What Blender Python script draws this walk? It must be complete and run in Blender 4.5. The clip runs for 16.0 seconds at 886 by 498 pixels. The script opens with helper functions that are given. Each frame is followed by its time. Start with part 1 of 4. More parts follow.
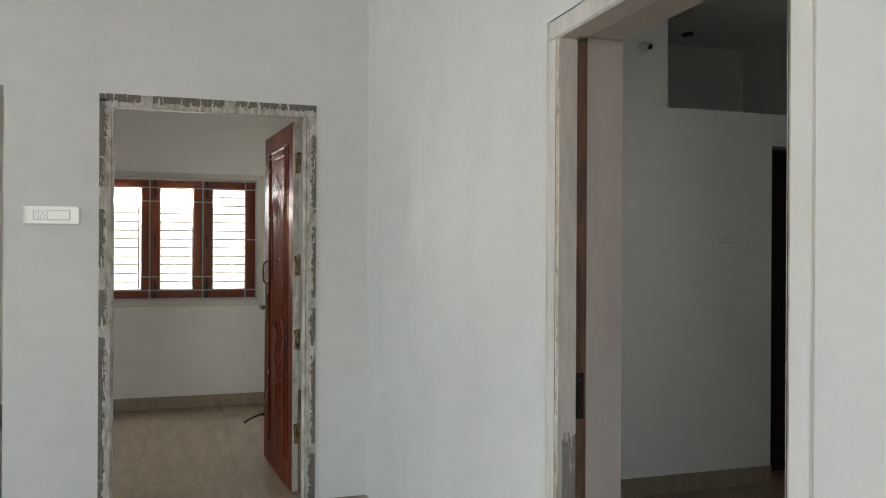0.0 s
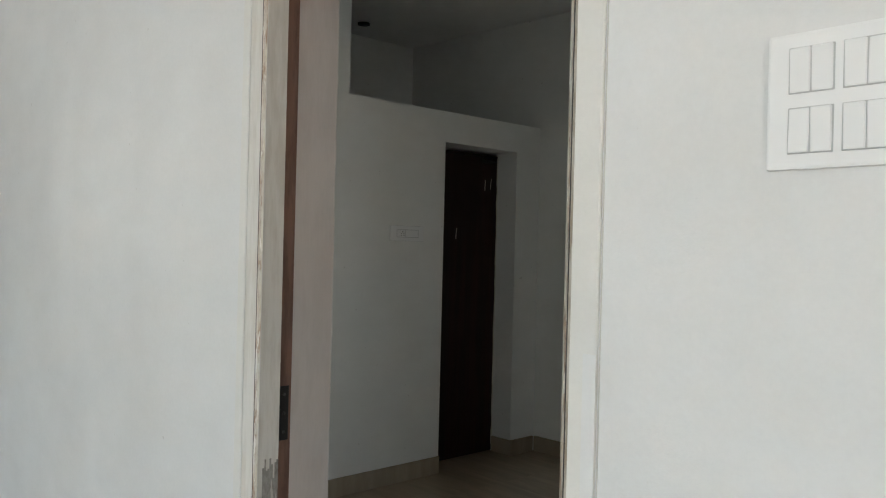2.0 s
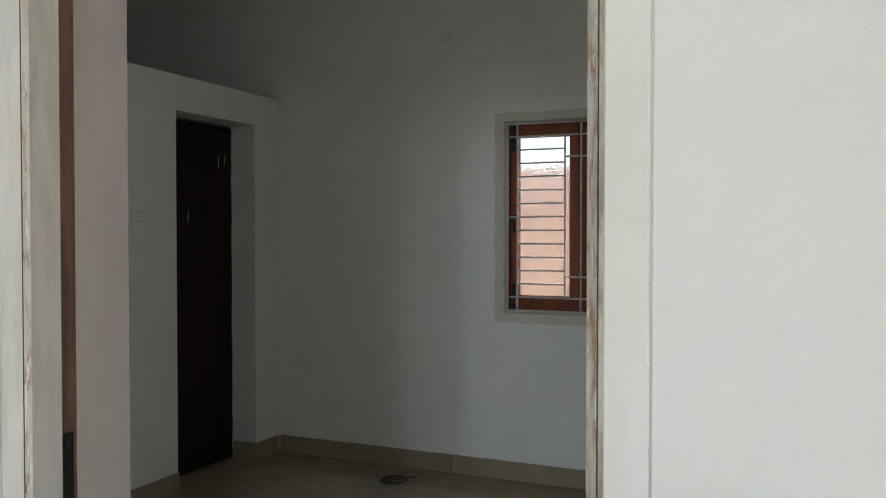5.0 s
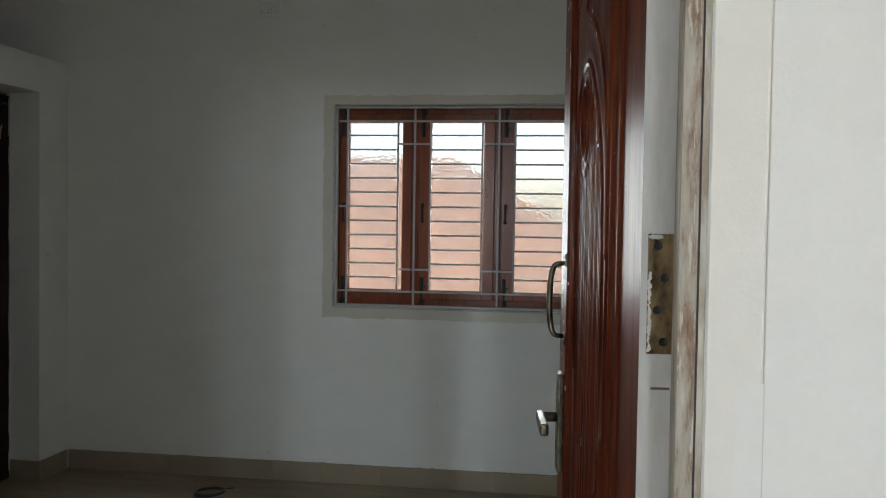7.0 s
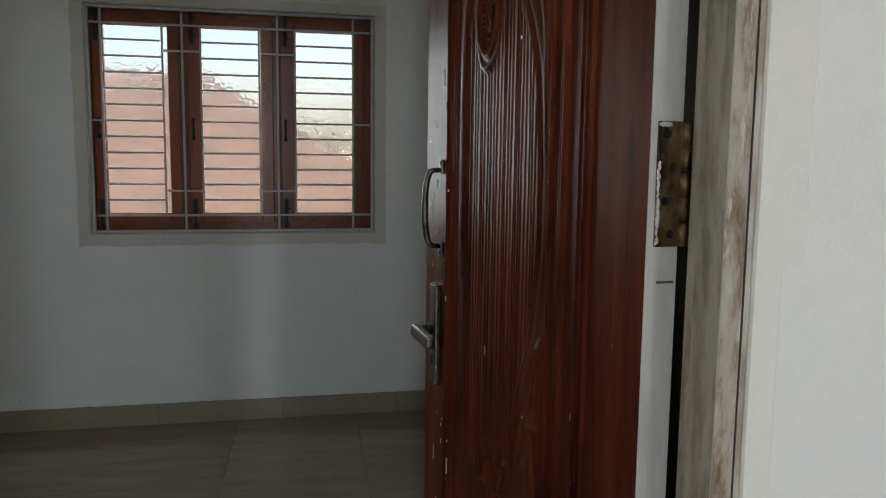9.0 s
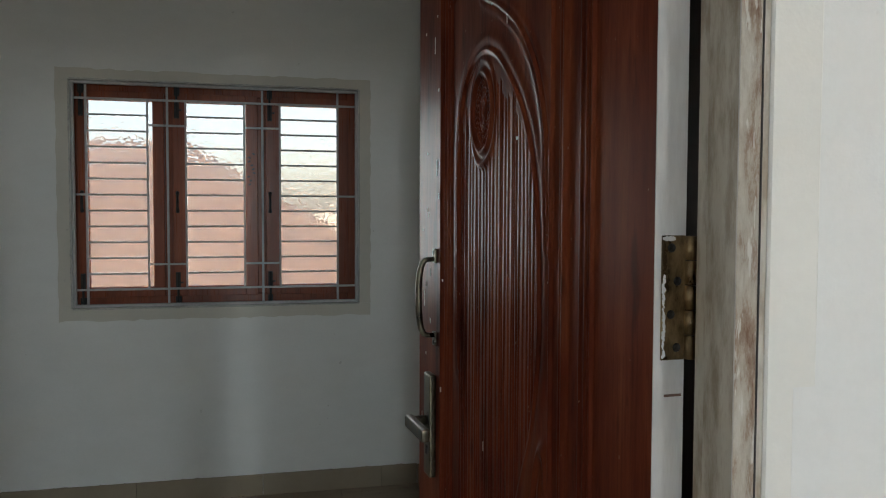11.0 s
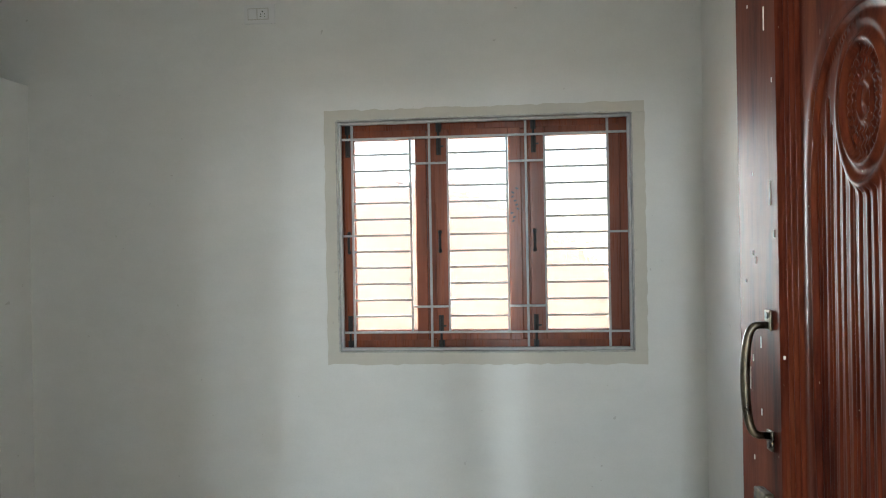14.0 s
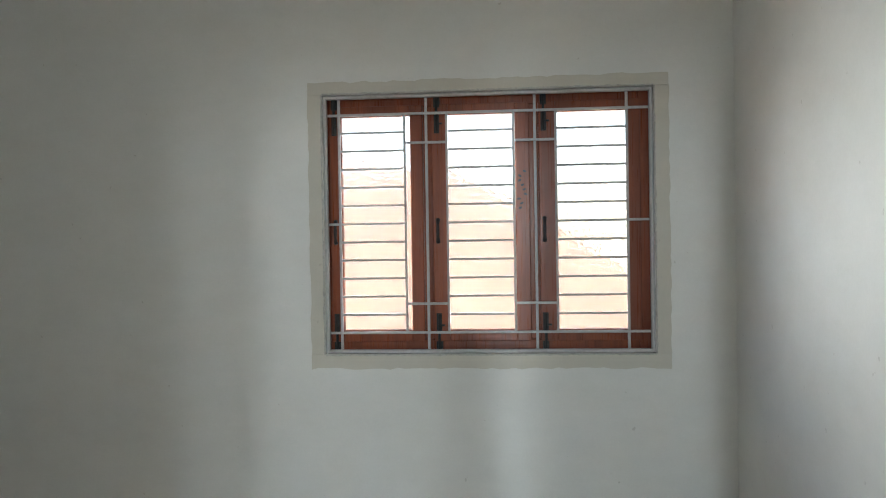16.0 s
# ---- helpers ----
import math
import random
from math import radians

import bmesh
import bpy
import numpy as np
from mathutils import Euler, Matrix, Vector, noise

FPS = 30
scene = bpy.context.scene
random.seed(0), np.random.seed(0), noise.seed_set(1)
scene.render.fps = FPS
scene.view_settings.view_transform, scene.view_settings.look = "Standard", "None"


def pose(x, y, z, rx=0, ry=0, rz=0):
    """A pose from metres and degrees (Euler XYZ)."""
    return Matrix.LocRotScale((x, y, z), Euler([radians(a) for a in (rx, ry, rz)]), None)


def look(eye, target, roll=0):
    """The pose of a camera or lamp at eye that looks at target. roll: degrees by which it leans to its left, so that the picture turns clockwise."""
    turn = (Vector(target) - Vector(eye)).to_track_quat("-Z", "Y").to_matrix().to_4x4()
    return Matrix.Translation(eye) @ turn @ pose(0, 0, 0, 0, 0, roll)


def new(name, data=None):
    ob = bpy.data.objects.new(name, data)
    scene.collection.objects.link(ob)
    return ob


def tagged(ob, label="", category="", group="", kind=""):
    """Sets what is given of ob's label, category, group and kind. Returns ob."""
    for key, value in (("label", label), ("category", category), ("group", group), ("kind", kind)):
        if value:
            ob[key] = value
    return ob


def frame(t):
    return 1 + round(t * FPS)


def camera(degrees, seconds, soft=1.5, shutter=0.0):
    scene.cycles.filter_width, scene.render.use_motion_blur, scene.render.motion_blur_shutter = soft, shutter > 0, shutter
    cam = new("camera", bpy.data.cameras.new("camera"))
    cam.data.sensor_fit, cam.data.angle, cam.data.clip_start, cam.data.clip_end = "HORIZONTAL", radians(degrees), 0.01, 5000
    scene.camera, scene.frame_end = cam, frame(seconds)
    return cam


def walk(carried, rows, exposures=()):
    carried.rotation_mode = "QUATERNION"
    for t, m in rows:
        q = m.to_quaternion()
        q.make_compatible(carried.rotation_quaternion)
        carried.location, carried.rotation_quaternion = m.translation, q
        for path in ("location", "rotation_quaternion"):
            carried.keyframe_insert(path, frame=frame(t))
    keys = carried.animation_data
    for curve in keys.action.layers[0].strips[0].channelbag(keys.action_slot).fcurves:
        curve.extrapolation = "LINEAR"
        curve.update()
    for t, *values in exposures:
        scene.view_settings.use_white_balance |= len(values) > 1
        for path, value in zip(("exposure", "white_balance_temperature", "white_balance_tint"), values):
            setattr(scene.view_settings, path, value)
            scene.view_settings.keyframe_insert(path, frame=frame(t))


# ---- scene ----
cam = camera(58.5, 16.0, 1.1)

PATH = [
    (0, (1.134, -1.035, 1.433), (-0.771, -0.427, 1.432), 0.3),
    (0.5, (1.02, -1.081, 1.428), (-0.794, -0.239, 1.426), 0.3),
    (1, (0.933, -1.083, 1.419), (-0.768, -0.031, 1.424), 0.7),
    (1.5, (0.84, -1.026, 1.427), (-0.762, 0.172, 1.437), 1.1),
    (2, (0.754, -0.987, 1.425), (-0.717, 0.368, 1.418), 1.4),
    (2.5, (0.673, -0.99, 1.416), (-0.675, 0.487, 1.39), 1.0),
    (3, (0.541, -1.017, 1.411), (-0.682, 0.565, 1.352), 0.2),
    (3.5, (0.471, -1.03, 1.398), (-0.666, 0.613, 1.306), -0.2),
    (4, (0.412, -1.005, 1.394), (-0.636, 0.696, 1.303), -0.3),
    (4.2, (0.38, -0.979, 1.398), (-0.633, 0.744, 1.318), -0.2),
    (6.3, (0.001, -0.819, 1.418), (-0.52, 1.112, 1.385), 0.5),
    (6.5, (-0.025, -0.805, 1.41), (-0.494, 1.139, 1.369), 0.7),
    (7, (-0.085, -0.768, 1.405), (-0.411, 1.204, 1.347), 0.9),
    (7.5, (-0.133, -0.702, 1.408), (-0.29, 1.291, 1.329), 0.4),
    (8, (-0.2, -0.668, 1.397), (-0.128, 1.326, 1.258), 0.0),
    (8.5, (-0.305, -0.676, 1.377), (-0.068, 1.299, 1.168), 0.2),
    (8.7, (-0.33, -0.671, 1.367), (-0.042, 1.293, 1.126), 0.6),
    (10.8, (-0.363, -0.66, 1.41), (0.061, 1.29, 1.279), 0.4),
    (11, (-0.365, -0.655, 1.421), (0.022, 1.305, 1.331), 0.2),
    (11.5, (-0.352, -0.617, 1.441), (-0.101, 1.367, 1.427), -0.4),
    (12, (-0.306, -0.553, 1.449), (-0.238, 1.445, 1.47), -0.4),
    (12.5, (-0.272, -0.512, 1.45), (-0.348, 1.486, 1.466), -0.6),
    (13, (-0.279, -0.459, 1.443), (-0.464, 1.533, 1.458), -0.9),
    (13.5, (-0.319, -0.367, 1.447), (-0.555, 1.619, 1.46), -1.0),
    (14, (-0.369, -0.277, 1.441), (-0.642, 1.704, 1.439), -1.0),
    (14.5, (-0.382, -0.189, 1.435), (-0.693, 1.787, 1.431), -0.9),
    (15, (-0.357, -0.07, 1.446), (-0.681, 1.903, 1.443), -0.7),
    (15.5, (-0.354, 0.018, 1.435), (-0.651, 1.996, 1.424), -0.6),
    (16, (-0.468, 0.122, 1.427), (-0.711, 2.107, 1.408), -0.9),
]
EXPOSURES = [(0, 2.72), (0.6, 2.7), (1, 2.68), (1.5, 2.88), (4, 2.98), (6.3, 2.96), (7, 2.95), (8, 2.78), (8.5, 2.66), (11, 2.78), (12, 3.82), (12.5, 4.16), (14.5, 4.26), (16, 4.0)]
walk(cam, [(t, look(eye, target, roll)) for t, eye, target, roll in PATH], EXPOSURES)

# ---------------------------------------------------------------- light
world = bpy.data.worlds.new("sky_world")
scene.world = world
world.use_nodes = True
wn = world.node_tree.nodes
sky = wn.new("ShaderNodeTexSky")
sky.sky_type = "NISHITA"
sky.sun_disc = False
sky.sun_elevation = radians(58)
sky.sun_rotation = radians(85)
sky.dust_density = 3.0
wn["Background"].inputs["Strength"].default_value = 0.15
world.node_tree.links.new(sky.outputs[0], wn["Background"].inputs["Color"])

sun_data = bpy.data.lights.new("sun", "SUN")
sun_data.energy, sun_data.angle, sun_data.color = 5.0, radians(0.5), (1.0, 0.95, 0.88)
sun = new("sun", sun_data)
sun.matrix_world = look((8, 0.7, 13), (0, 0, 0))


def sky_panel(name, m, w, h, power, color=(0.93, 0.97, 1.0)):
    """Rectangular area lamp standing in for daylight at an opening."""
    d = bpy.data.lights.new(name, "AREA")
    d.shape, d.size, d.size_y, d.energy, d.color = "RECTANGLE", w, h, power, color
    ob = new(name, d)
    ob.matrix_world = m
    return ob


# tall openings placed out of view in the far wall of the hall: x, width, watts
HALL_OPENINGS = ((-1.45, 0.50, 11.4), (1.28, 0.54, 10.2), (2.40, 0.60, 6.6))
for x, w, watts in HALL_OPENINGS:
    sky_panel("daylight_hall_back", look((x, -9.12, 2.0), (x - 0.1, 0.0, 1.2)), w - 0.04, 1.35, watts, (0.77, 0.91, 1.0))
# unseen side opening, added to balance the light on the hall walls
sky_panel("daylight_hall_side", look((3.42, -2.4, 1.5), (0.0, -2.2, 1.3)), 1.3, 1.1, 2.0, (0.84, 0.94, 1.0))

# bright hazy sky behind the three panes of the bedroom window
NORTH = pose(-2.28, 3.31, 0, 0, 0, 2.2)  # the window wall stands slightly askew; its own x runs along it
for u, watts in ((1.133, 0.64), (1.576, 0.48), (2.030, 0.20)):
    pane_light = sky_panel("skylight_window", NORTH @ look((u, 0.038, 1.50), (u, -3.0, 1.50)), 0.27, 0.87, watts, (0.92, 0.99, 0.985))
    pane_light.data.spread = radians(106)

sky_panel("skylight_other_room", look((-6.47, -1.35, 1.86), (-4.0, -1.35, 1.0)), 1.1, 0.12, 5.6, (1.0, 0.98, 0.93))

# ---------------------------------------------------------------- materials


def material(name, color, rough=0.6, metal=0.0):
    m = bpy.data.materials.new(name)
    m.use_nodes = True
    b = m.node_tree.nodes["Principled BSDF"]
    b.inputs["Base Color"].default_value = (*color, 1)
    b.inputs["Roughness"].default_value = rough
    b.inputs["Metallic"].default_value = metal
    return m, m.node_tree.nodes, m.node_tree.links, b


def coords(n, l, scale=(1, 1, 1), own=False):
    """Object or world coordinates, stretched."""
    mp = n.new("ShaderNodeMapping")
    mp.inputs["Scale"].default_value = scale
    if own:
        l.new(n.new("ShaderNodeTexCoord").outputs["Object"], mp.inputs["Vector"])
    else:
        l.new(n.new("ShaderNodeNewGeometry").outputs["Position"], mp.inputs["Vector"])
    return mp.outputs[0]


def noise_tex(n, l, vec, scale, detail=4, rough=0.55):
    t = n.new("ShaderNodeTexNoise")
    t.inputs["Scale"].default_value, t.inputs["Detail"].default_value = scale, detail
    t.inputs["Roughness"].default_value = rough
    l.new(vec, t.inputs["Vector"])
    return t.outputs["Fac"]


def ramp(n, l, fac, stops):
    r = n.new("ShaderNodeValToRGB")
    e = r.color_ramp.elements
    while len(e) < len(stops):
        e.new(0.5)
    for k, (p, c) in zip(e, stops):
        k.position = p
        k.color = (*c, 1) if len(c) == 3 else c
    l.new(fac, r.inputs[0])
    return r.outputs[0]


def grey(v):
    return (v, v, v)


def mix(n, l, fac, a, b, mode="MIX"):
    m = n.new("ShaderNodeMix")
    m.data_type, m.blend_type = "RGBA", mode
    for sock, v in ((m.inputs[0], fac), (m.inputs[6], a), (m.inputs[7], b)):
        if isinstance(v, float):
            sock.default_value = v
        elif isinstance(v, tuple):
            sock.default_value = (*v, 1)
        else:
            l.new(v, sock)
    return m.outputs[2]


def bump(n, l, b, height, strength=0.2, dist=0.002):
    k = n.new("ShaderNodeBump")
    k.inputs["Strength"].default_value, k.inputs["Distance"].default_value = strength, dist
    l.new(height, k.inputs["Height"])
    l.new(k.outputs[0], b.inputs["Normal"])


def wall_paint(name, color, warm, rough=0.62):
    """Primer-coated putty wall: faint trowel patches, roller grain."""
    m, n, l, b = material(name, color, rough)
    v = coords(n, l)
    big = noise_tex(n, l, coords(n, l, (1, 1, 0.45)), 1.7, 3)
    c = mix(n, l, ramp(n, l, big, [(0.35, grey(0)), (0.7, grey(1))]), color, warm)
    brush = noise_tex(n, l, coords(n, l, (2.2, 2.2, 4)), 2.0, 6, 0.65)
    c = mix(n, l, ramp(n, l, brush, [(0.3, grey(0.0)), (0.7, grey(1.0))]), c, mix(n, l, 1.0, c, (0.945, 0.945, 0.94), "MULTIPLY"))
    speck = noise_tex(n, l, v, 120, 3, 0.6)
    c = mix(n, l, ramp(n, l, speck, [(0.35, grey(0.0)), (0.7, grey(1.0))]), c, mix(n, l, 1.0, c, (0.975, 0.975, 0.975), "MULTIPLY"))
    spots = noise_tex(n, l, v, 34, 2, 0.4)
    c = mix(n, l, ramp(n, l, spots, [(0.76, grey(0)), (0.79, grey(0.35))]), c, (0.42, 0.39, 0.35))
    l.new(c, b.inputs["Base Color"])
    fine = noise_tex(n, l, v, 260, 3)
    wave = noise_tex(n, l, v, 5, 2)
    add = n.new("ShaderNodeMath")
    add.operation = "MULTIPLY_ADD"
    add.inputs[1].default_value = 2.2
    l.new(wave, add.inputs[0])
    l.new(fine, add.inputs[2])
    bump(n, l, b, add.outputs[0], 0.16, 0.002)
    l.new(ramp(n, l, big, [(0.3, grey(rough - 0.1)), (0.75, grey(rough + 0.12))]), b.inputs["Roughness"])
    return m


WALL_HALL = wall_paint("wall_paint_hall", (0.80, 0.80, 0.79), (0.76, 0.755, 0.74))
WALL_ROOM = wall_paint("wall_paint_room", (0.875, 0.872, 0.845), (0.84, 0.838, 0.805))
CEILING = wall_paint("ceiling_paint", (0.88, 0.88, 0.86), (0.85, 0.85, 0.83), 0.8)
CREAM = wall_paint("cream_putty", (0.70, 0.665, 0.585), (0.64, 0.61, 0.54), 0.75)


def painted_wood(name, base, stain, bare, amount, stretch=(14, 14, 2.2)):
    """Wood with worn primer: streaky stains, chipped bare places."""
    m, n, l, b = material(name, base, 0.6)
    streak = noise_tex(n, l, coords(n, l, stretch), 3.0, 6, 0.65)
    c = mix(n, l, ramp(n, l, streak, [(0.42, grey(0)), (0.62, grey(0.85))]), base, stain)
    chips = noise_tex(n, l, coords(n, l, (30, 30, 4)), 1.6, 5, 0.6)
    c = mix(n, l, ramp(n, l, chips, [(1 - amount, grey(0)), (1.02 - amount, grey(0.9))]), c, bare)
    l.new(c, b.inputs["Base Color"])
    bump(n, l, b, chips, 0.35, 0.003)
    return m


PRIMER = painted_wood("primed_wood", (0.70, 0.675, 0.63), (0.60, 0.565, 0.51), (0.34, 0.21, 0.15), 0.20)
PRIMER_DIRTY = painted_wood("dirty_primed_wood", (0.55, 0.515, 0.445), (0.30, 0.235, 0.165), (0.29, 0.18, 0.12), 0.27, (16, 16, 4.5))
PRIMER_WHITE = painted_wood("white_primed_wood", (0.76, 0.74, 0.72), (0.63, 0.60, 0.58), (0.34, 0.22, 0.18), 0.22)
PINK_PRIMER = painted_wood("pink_primer", (0.54, 0.495, 0.465), (0.48, 0.435, 0.405), (0.42, 0.36, 0.33), 0.2, (4, 4, 1.2))
CEMENT_FRAME = painted_wood("cement_stained_wood", (0.56, 0.53, 0.48), (0.30, 0.265, 0.22), (0.74, 0.72, 0.68), 0.40, (9, 9, 4))
WHITEWASH = wall_paint("whitewash", (0.82, 0.82, 0.81), (0.78, 0.78, 0.77), 0.85)
PUTTY = wall_paint("white_putty", (0.79, 0.78, 0.745), (0.775, 0.755, 0.71), 0.75)
FLAKED = painted_wood("flaked_grey_primer", (0.34, 0.325, 0.30), (0.24, 0.22, 0.195), (0.55, 0.52, 0.47), 0.38, (40, 40, 22))
BARE_WOOD = painted_wood("bare_red_wood", (0.215, 0.118, 0.085), (0.12, 0.066, 0.048), (0.38, 0.31, 0.27), 0.33)
MORTAR = painted_wood("grey_mortar", (0.56, 0.54, 0.50), (0.40, 0.38, 0.345), (0.66, 0.64, 0.60), 0.3, (30, 30, 30))
CEMENT_DARK = painted_wood("dark_cement_smear", (0.20, 0.175, 0.145), (0.11, 0.092, 0.074), (0.66, 0.64, 0.60), 0.40, (34, 34, 16))


def varnish(name, dark, mid, light, rough=0.22, coat=0.25, spec=0.4, ior=1.5):
    """Varnished red hardwood with long grain along z."""
    m, n, l, b = material(name, mid, rough)
    v = coords(n, l, (1, 1, 0.035), own=True)
    g1 = noise_tex(n, l, v, 26, 6, 0.7)
    g2 = noise_tex(n, l, coords(n, l, (1, 1, 0.09), own=True), 9, 4, 0.55)
    c = ramp(n, l, g1, [(0.34, dark), (0.48, mid), (0.66, light)])
    c = mix(n, l, ramp(n, l, g2, [(0.46, grey(0)), (0.60, grey(0.8))]), c, dark)
    fine = noise_tex(n, l, coords(n, l, (1, 1, 0.022), own=True), 190, 4, 0.65)
    c = mix(n, l, ramp(n, l, fine, [(0.50, grey(0)), (0.70, grey(0.4))]), c, dark)
    pores = noise_tex(n, l, coords(n, l, (1, 1, 0.03), own=True), 420, 2, 0.5)
    c = mix(n, l, ramp(n, l, pores, [(0.60, grey(0)), (0.70, grey(0.35))]), c, dark)
    l.new(c, b.inputs["Base Color"])
    l.new(ramp(n, l, fine, [(0.3, grey(rough - 0.03)), (0.7, grey(rough + 0.06))]), b.inputs["Roughness"])
    b.inputs["Specular IOR Level"].default_value = spec
    b.inputs["IOR"].default_value = ior
    b.inputs["Coat Weight"].default_value = coat
    b.inputs["Coat Roughness"].default_value = 0.2
    bump(n, l, b, fine, 0.06, 0.0008)
    return m




def mahogany():
    """Stained and varnished door wood: broad dark and orange patches, fine long grain, dust specks, brushed gloss."""
    m, n, l, b = material("mahogany_varnish", (0.15, 0.04, 0.022), 0.27)
    patch = noise_tex(n, l, coords(n, l, (1, 1, 0.16), own=True), 11, 6, 0.68)
    c = ramp(n, l, patch, [(0.36, (0.042, 0.0090, 0.0055)), (0.46, (0.118, 0.0235, 0.0118)), (0.56, (0.163, 0.037, 0.0165)), (0.70, (0.245, 0.068, 0.029))])
    grain = noise_tex(n, l, coords(n, l, (1, 1, 0.03), own=True), 150, 5, 0.7)
    c = mix(n, l, ramp(n, l, grain, [(0.50, grey(0)), (0.70, grey(0.36))]), c, (0.035, 0.0085, 0.0055))
    knots = noise_tex(n, l, coords(n, l, (1, 1, 0.22), own=True), 42, 3, 0.5)
    c = mix(n, l, ramp(n, l, knots, [(0.60, grey(0)), (0.74, grey(0.6))]), c, (0.028, 0.008, 0.0055))
    dots = noise_tex(n, l, coords(n, l, (1, 1, 0.5), own=True), 210, 2, 0.4)
    c = mix(n, l, ramp(n, l, dots, [(0.755, grey(0)), (0.785, grey(0.55))]), c, (0.50, 0.36, 0.27))
    l.new(c, b.inputs["Base Color"])
    l.new(ramp(n, l, grain, [(0.3, grey(0.30)), (0.7, grey(0.44))]), b.inputs["Roughness"])
    b.inputs["IOR"].default_value = 1.125
    bump(n, l, b, noise_tex(n, l, coords(n, l, (1, 1, 0.06), own=True), 320, 4, 0.6), 0.12, 0.001)
    return m


MAHOGANY = mahogany()
WINDOW_WOOD = varnish("window_wood", (0.165, 0.036, 0.013), (0.235, 0.053, 0.018), (0.28, 0.070, 0.024), 0.28, 0.0)
# brown of the bathroom door, also painted as shade in the bedroom hinge gap
BATH_DOOR_GAP_SHADE = varnish("dark_brown_door_gap_shade", (0.012, 0.005, 0.0035), (0.02, 0.008, 0.0055), (0.028, 0.011, 0.008), 0.5, 0.0, 0.2)


def floor_tile(name, base, vein, rough):
    m, n, l, b = material(name, base, rough)
    info = n.new("ShaderNodeObjectInfo")
    off = n.new("ShaderNodeVectorMath")
    off.operation = "MULTIPLY_ADD"
    cmb = n.new("ShaderNodeCombineXYZ")
    for i in range(3):
        l.new(info.outputs["Random"], cmb.inputs[i])
    off.inputs[1].default_value = (0, 11, 5)
    l.new(cmb.outputs[0], off.inputs[0])
    l.new(coords(n, l, (1.0, 6.0, 1.0)), off.inputs[2])
    streak = noise_tex(n, l, off.outputs[0], 2.4, 6, 0.6)
    c = ramp(n, l, streak, [(0.3, vein), (0.55, base), (0.8, tuple(min(1, x * 1.2) for x in base))])
    dust = noise_tex(n, l, coords(n, l), 3.5, 5, 0.7)
    c = mix(n, l, ramp(n, l, dust, [(0.52, grey(0)), (0.8, grey(0.14))]), c, (0.30, 0.22, 0.16))
    grit = noise_tex(n, l, coords(n, l), 55, 2, 0.5)
    c = mix(n, l, ramp(n, l, grit, [(0.80, grey(0)), (0.83, grey(0.6))]), c, (0.12, 0.06, 0.045))
    l.new(c, b.inputs["Base Color"])
    l.new(ramp(n, l, dust, [(0.35, grey(rough)), (0.75, grey(rough + 0.08))]), b.inputs["Roughness"])
    return m


TILE = floor_tile("vitrified_tile", (0.315, 0.250, 0.180), (0.265, 0.208, 0.148), 0.06)
SKIRT = floor_tile("skirting_tile_mat", (0.35, 0.288, 0.212), (0.29, 0.235, 0.170), 0.10)
GROUT, n, l, b = material("grout", (0.20, 0.17, 0.13), 0.9)
l.new(ramp(n, l, noise_tex(n, l, coords(n, l), 60), [(0.3, (0.14, 0.12, 0.09)), (0.7, (0.24, 0.2, 0.16))]), b.inputs["Base Color"])


def metal_mat(name, light, dark, rough, metal=1.0):
    m, n, l, b = material(name, light, rough, metal)
    t = noise_tex(n, l, coords(n, l, (1, 1, 0.4), own=True), 60, 5, 0.65)
    l.new(ramp(n, l, t, [(0.38, dark), (0.62, light)]), b.inputs["Base Color"])
    l.new(ramp(n, l, t, [(0.3, grey(rough - 0.08)), (0.7, grey(rough + 0.2))]), b.inputs["Roughness"])
    return m


BRASS = metal_mat("antique_brass", (0.42, 0.31, 0.175), (0.15, 0.105, 0.062), 0.28)
BRASS_DARK = metal_mat("dark_antique_brass", (0.20, 0.17, 0.12), (0.06, 0.05, 0.04), 0.3)
SCREW = metal_mat("screw_steel", (0.12, 0.12, 0.12), (0.04, 0.04, 0.04), 0.35)
IRON = metal_mat("black_iron", (0.018, 0.017, 0.016), (0.010, 0.009, 0.009), 0.5, 0.0)
GRILL = metal_mat("grey_enamel", (0.50, 0.495, 0.49), (0.42, 0.415, 0.41), 0.4, 0.0)
PLASTIC = material("white_switch_plastic", (0.86, 0.86, 0.85), 0.06)[0]
PLASTIC_GREY = material("switch_gap", (0.52, 0.52, 0.51), 0.4)[0]
PLASTIC_DARK = material("socket_hole", (0.02, 0.02, 0.02), 0.6)[0]
PIPE = material("pvc_conduit", (0.62, 0.60, 0.55), 0.4)[0]
RUBBER = material("black_hose", (0.012, 0.012, 0.013), 0.35)[0]
PAINT_DRIP = material("dried_paint_drip", (0.80, 0.72, 0.64), 0.6)[0]
SMUDGE = material("cement_smudge", (0.05, 0.042, 0.04), 0.8)[0]
CHAMFER, n, l, b = material("chipped_chamfer", (0.62, 0.58, 0.52), 0.65)
patchy = noise_tex(n, l, coords(n, l, (62, 62, 13)), 1.0, 6, 0.75)
flecks = noise_tex(n, l, coords(n, l, (90, 90, 13)), 1.0, 4, 0.65)
c = ramp(n, l, patchy, [(0.38, (0.64, 0.60, 0.53)), (0.52, (0.52, 0.46, 0.385)), (0.58, (0.40, 0.30, 0.23)), (0.68, (0.25, 0.14, 0.09))])
c = mix(n, l, ramp(n, l, flecks, [(0.57, grey(0)), (0.60, grey(0.9))]), c, (0.74, 0.71, 0.66))
l.new(c, b.inputs["Base Color"])
bump(n, l, b, patchy, 0.5, 0.003)

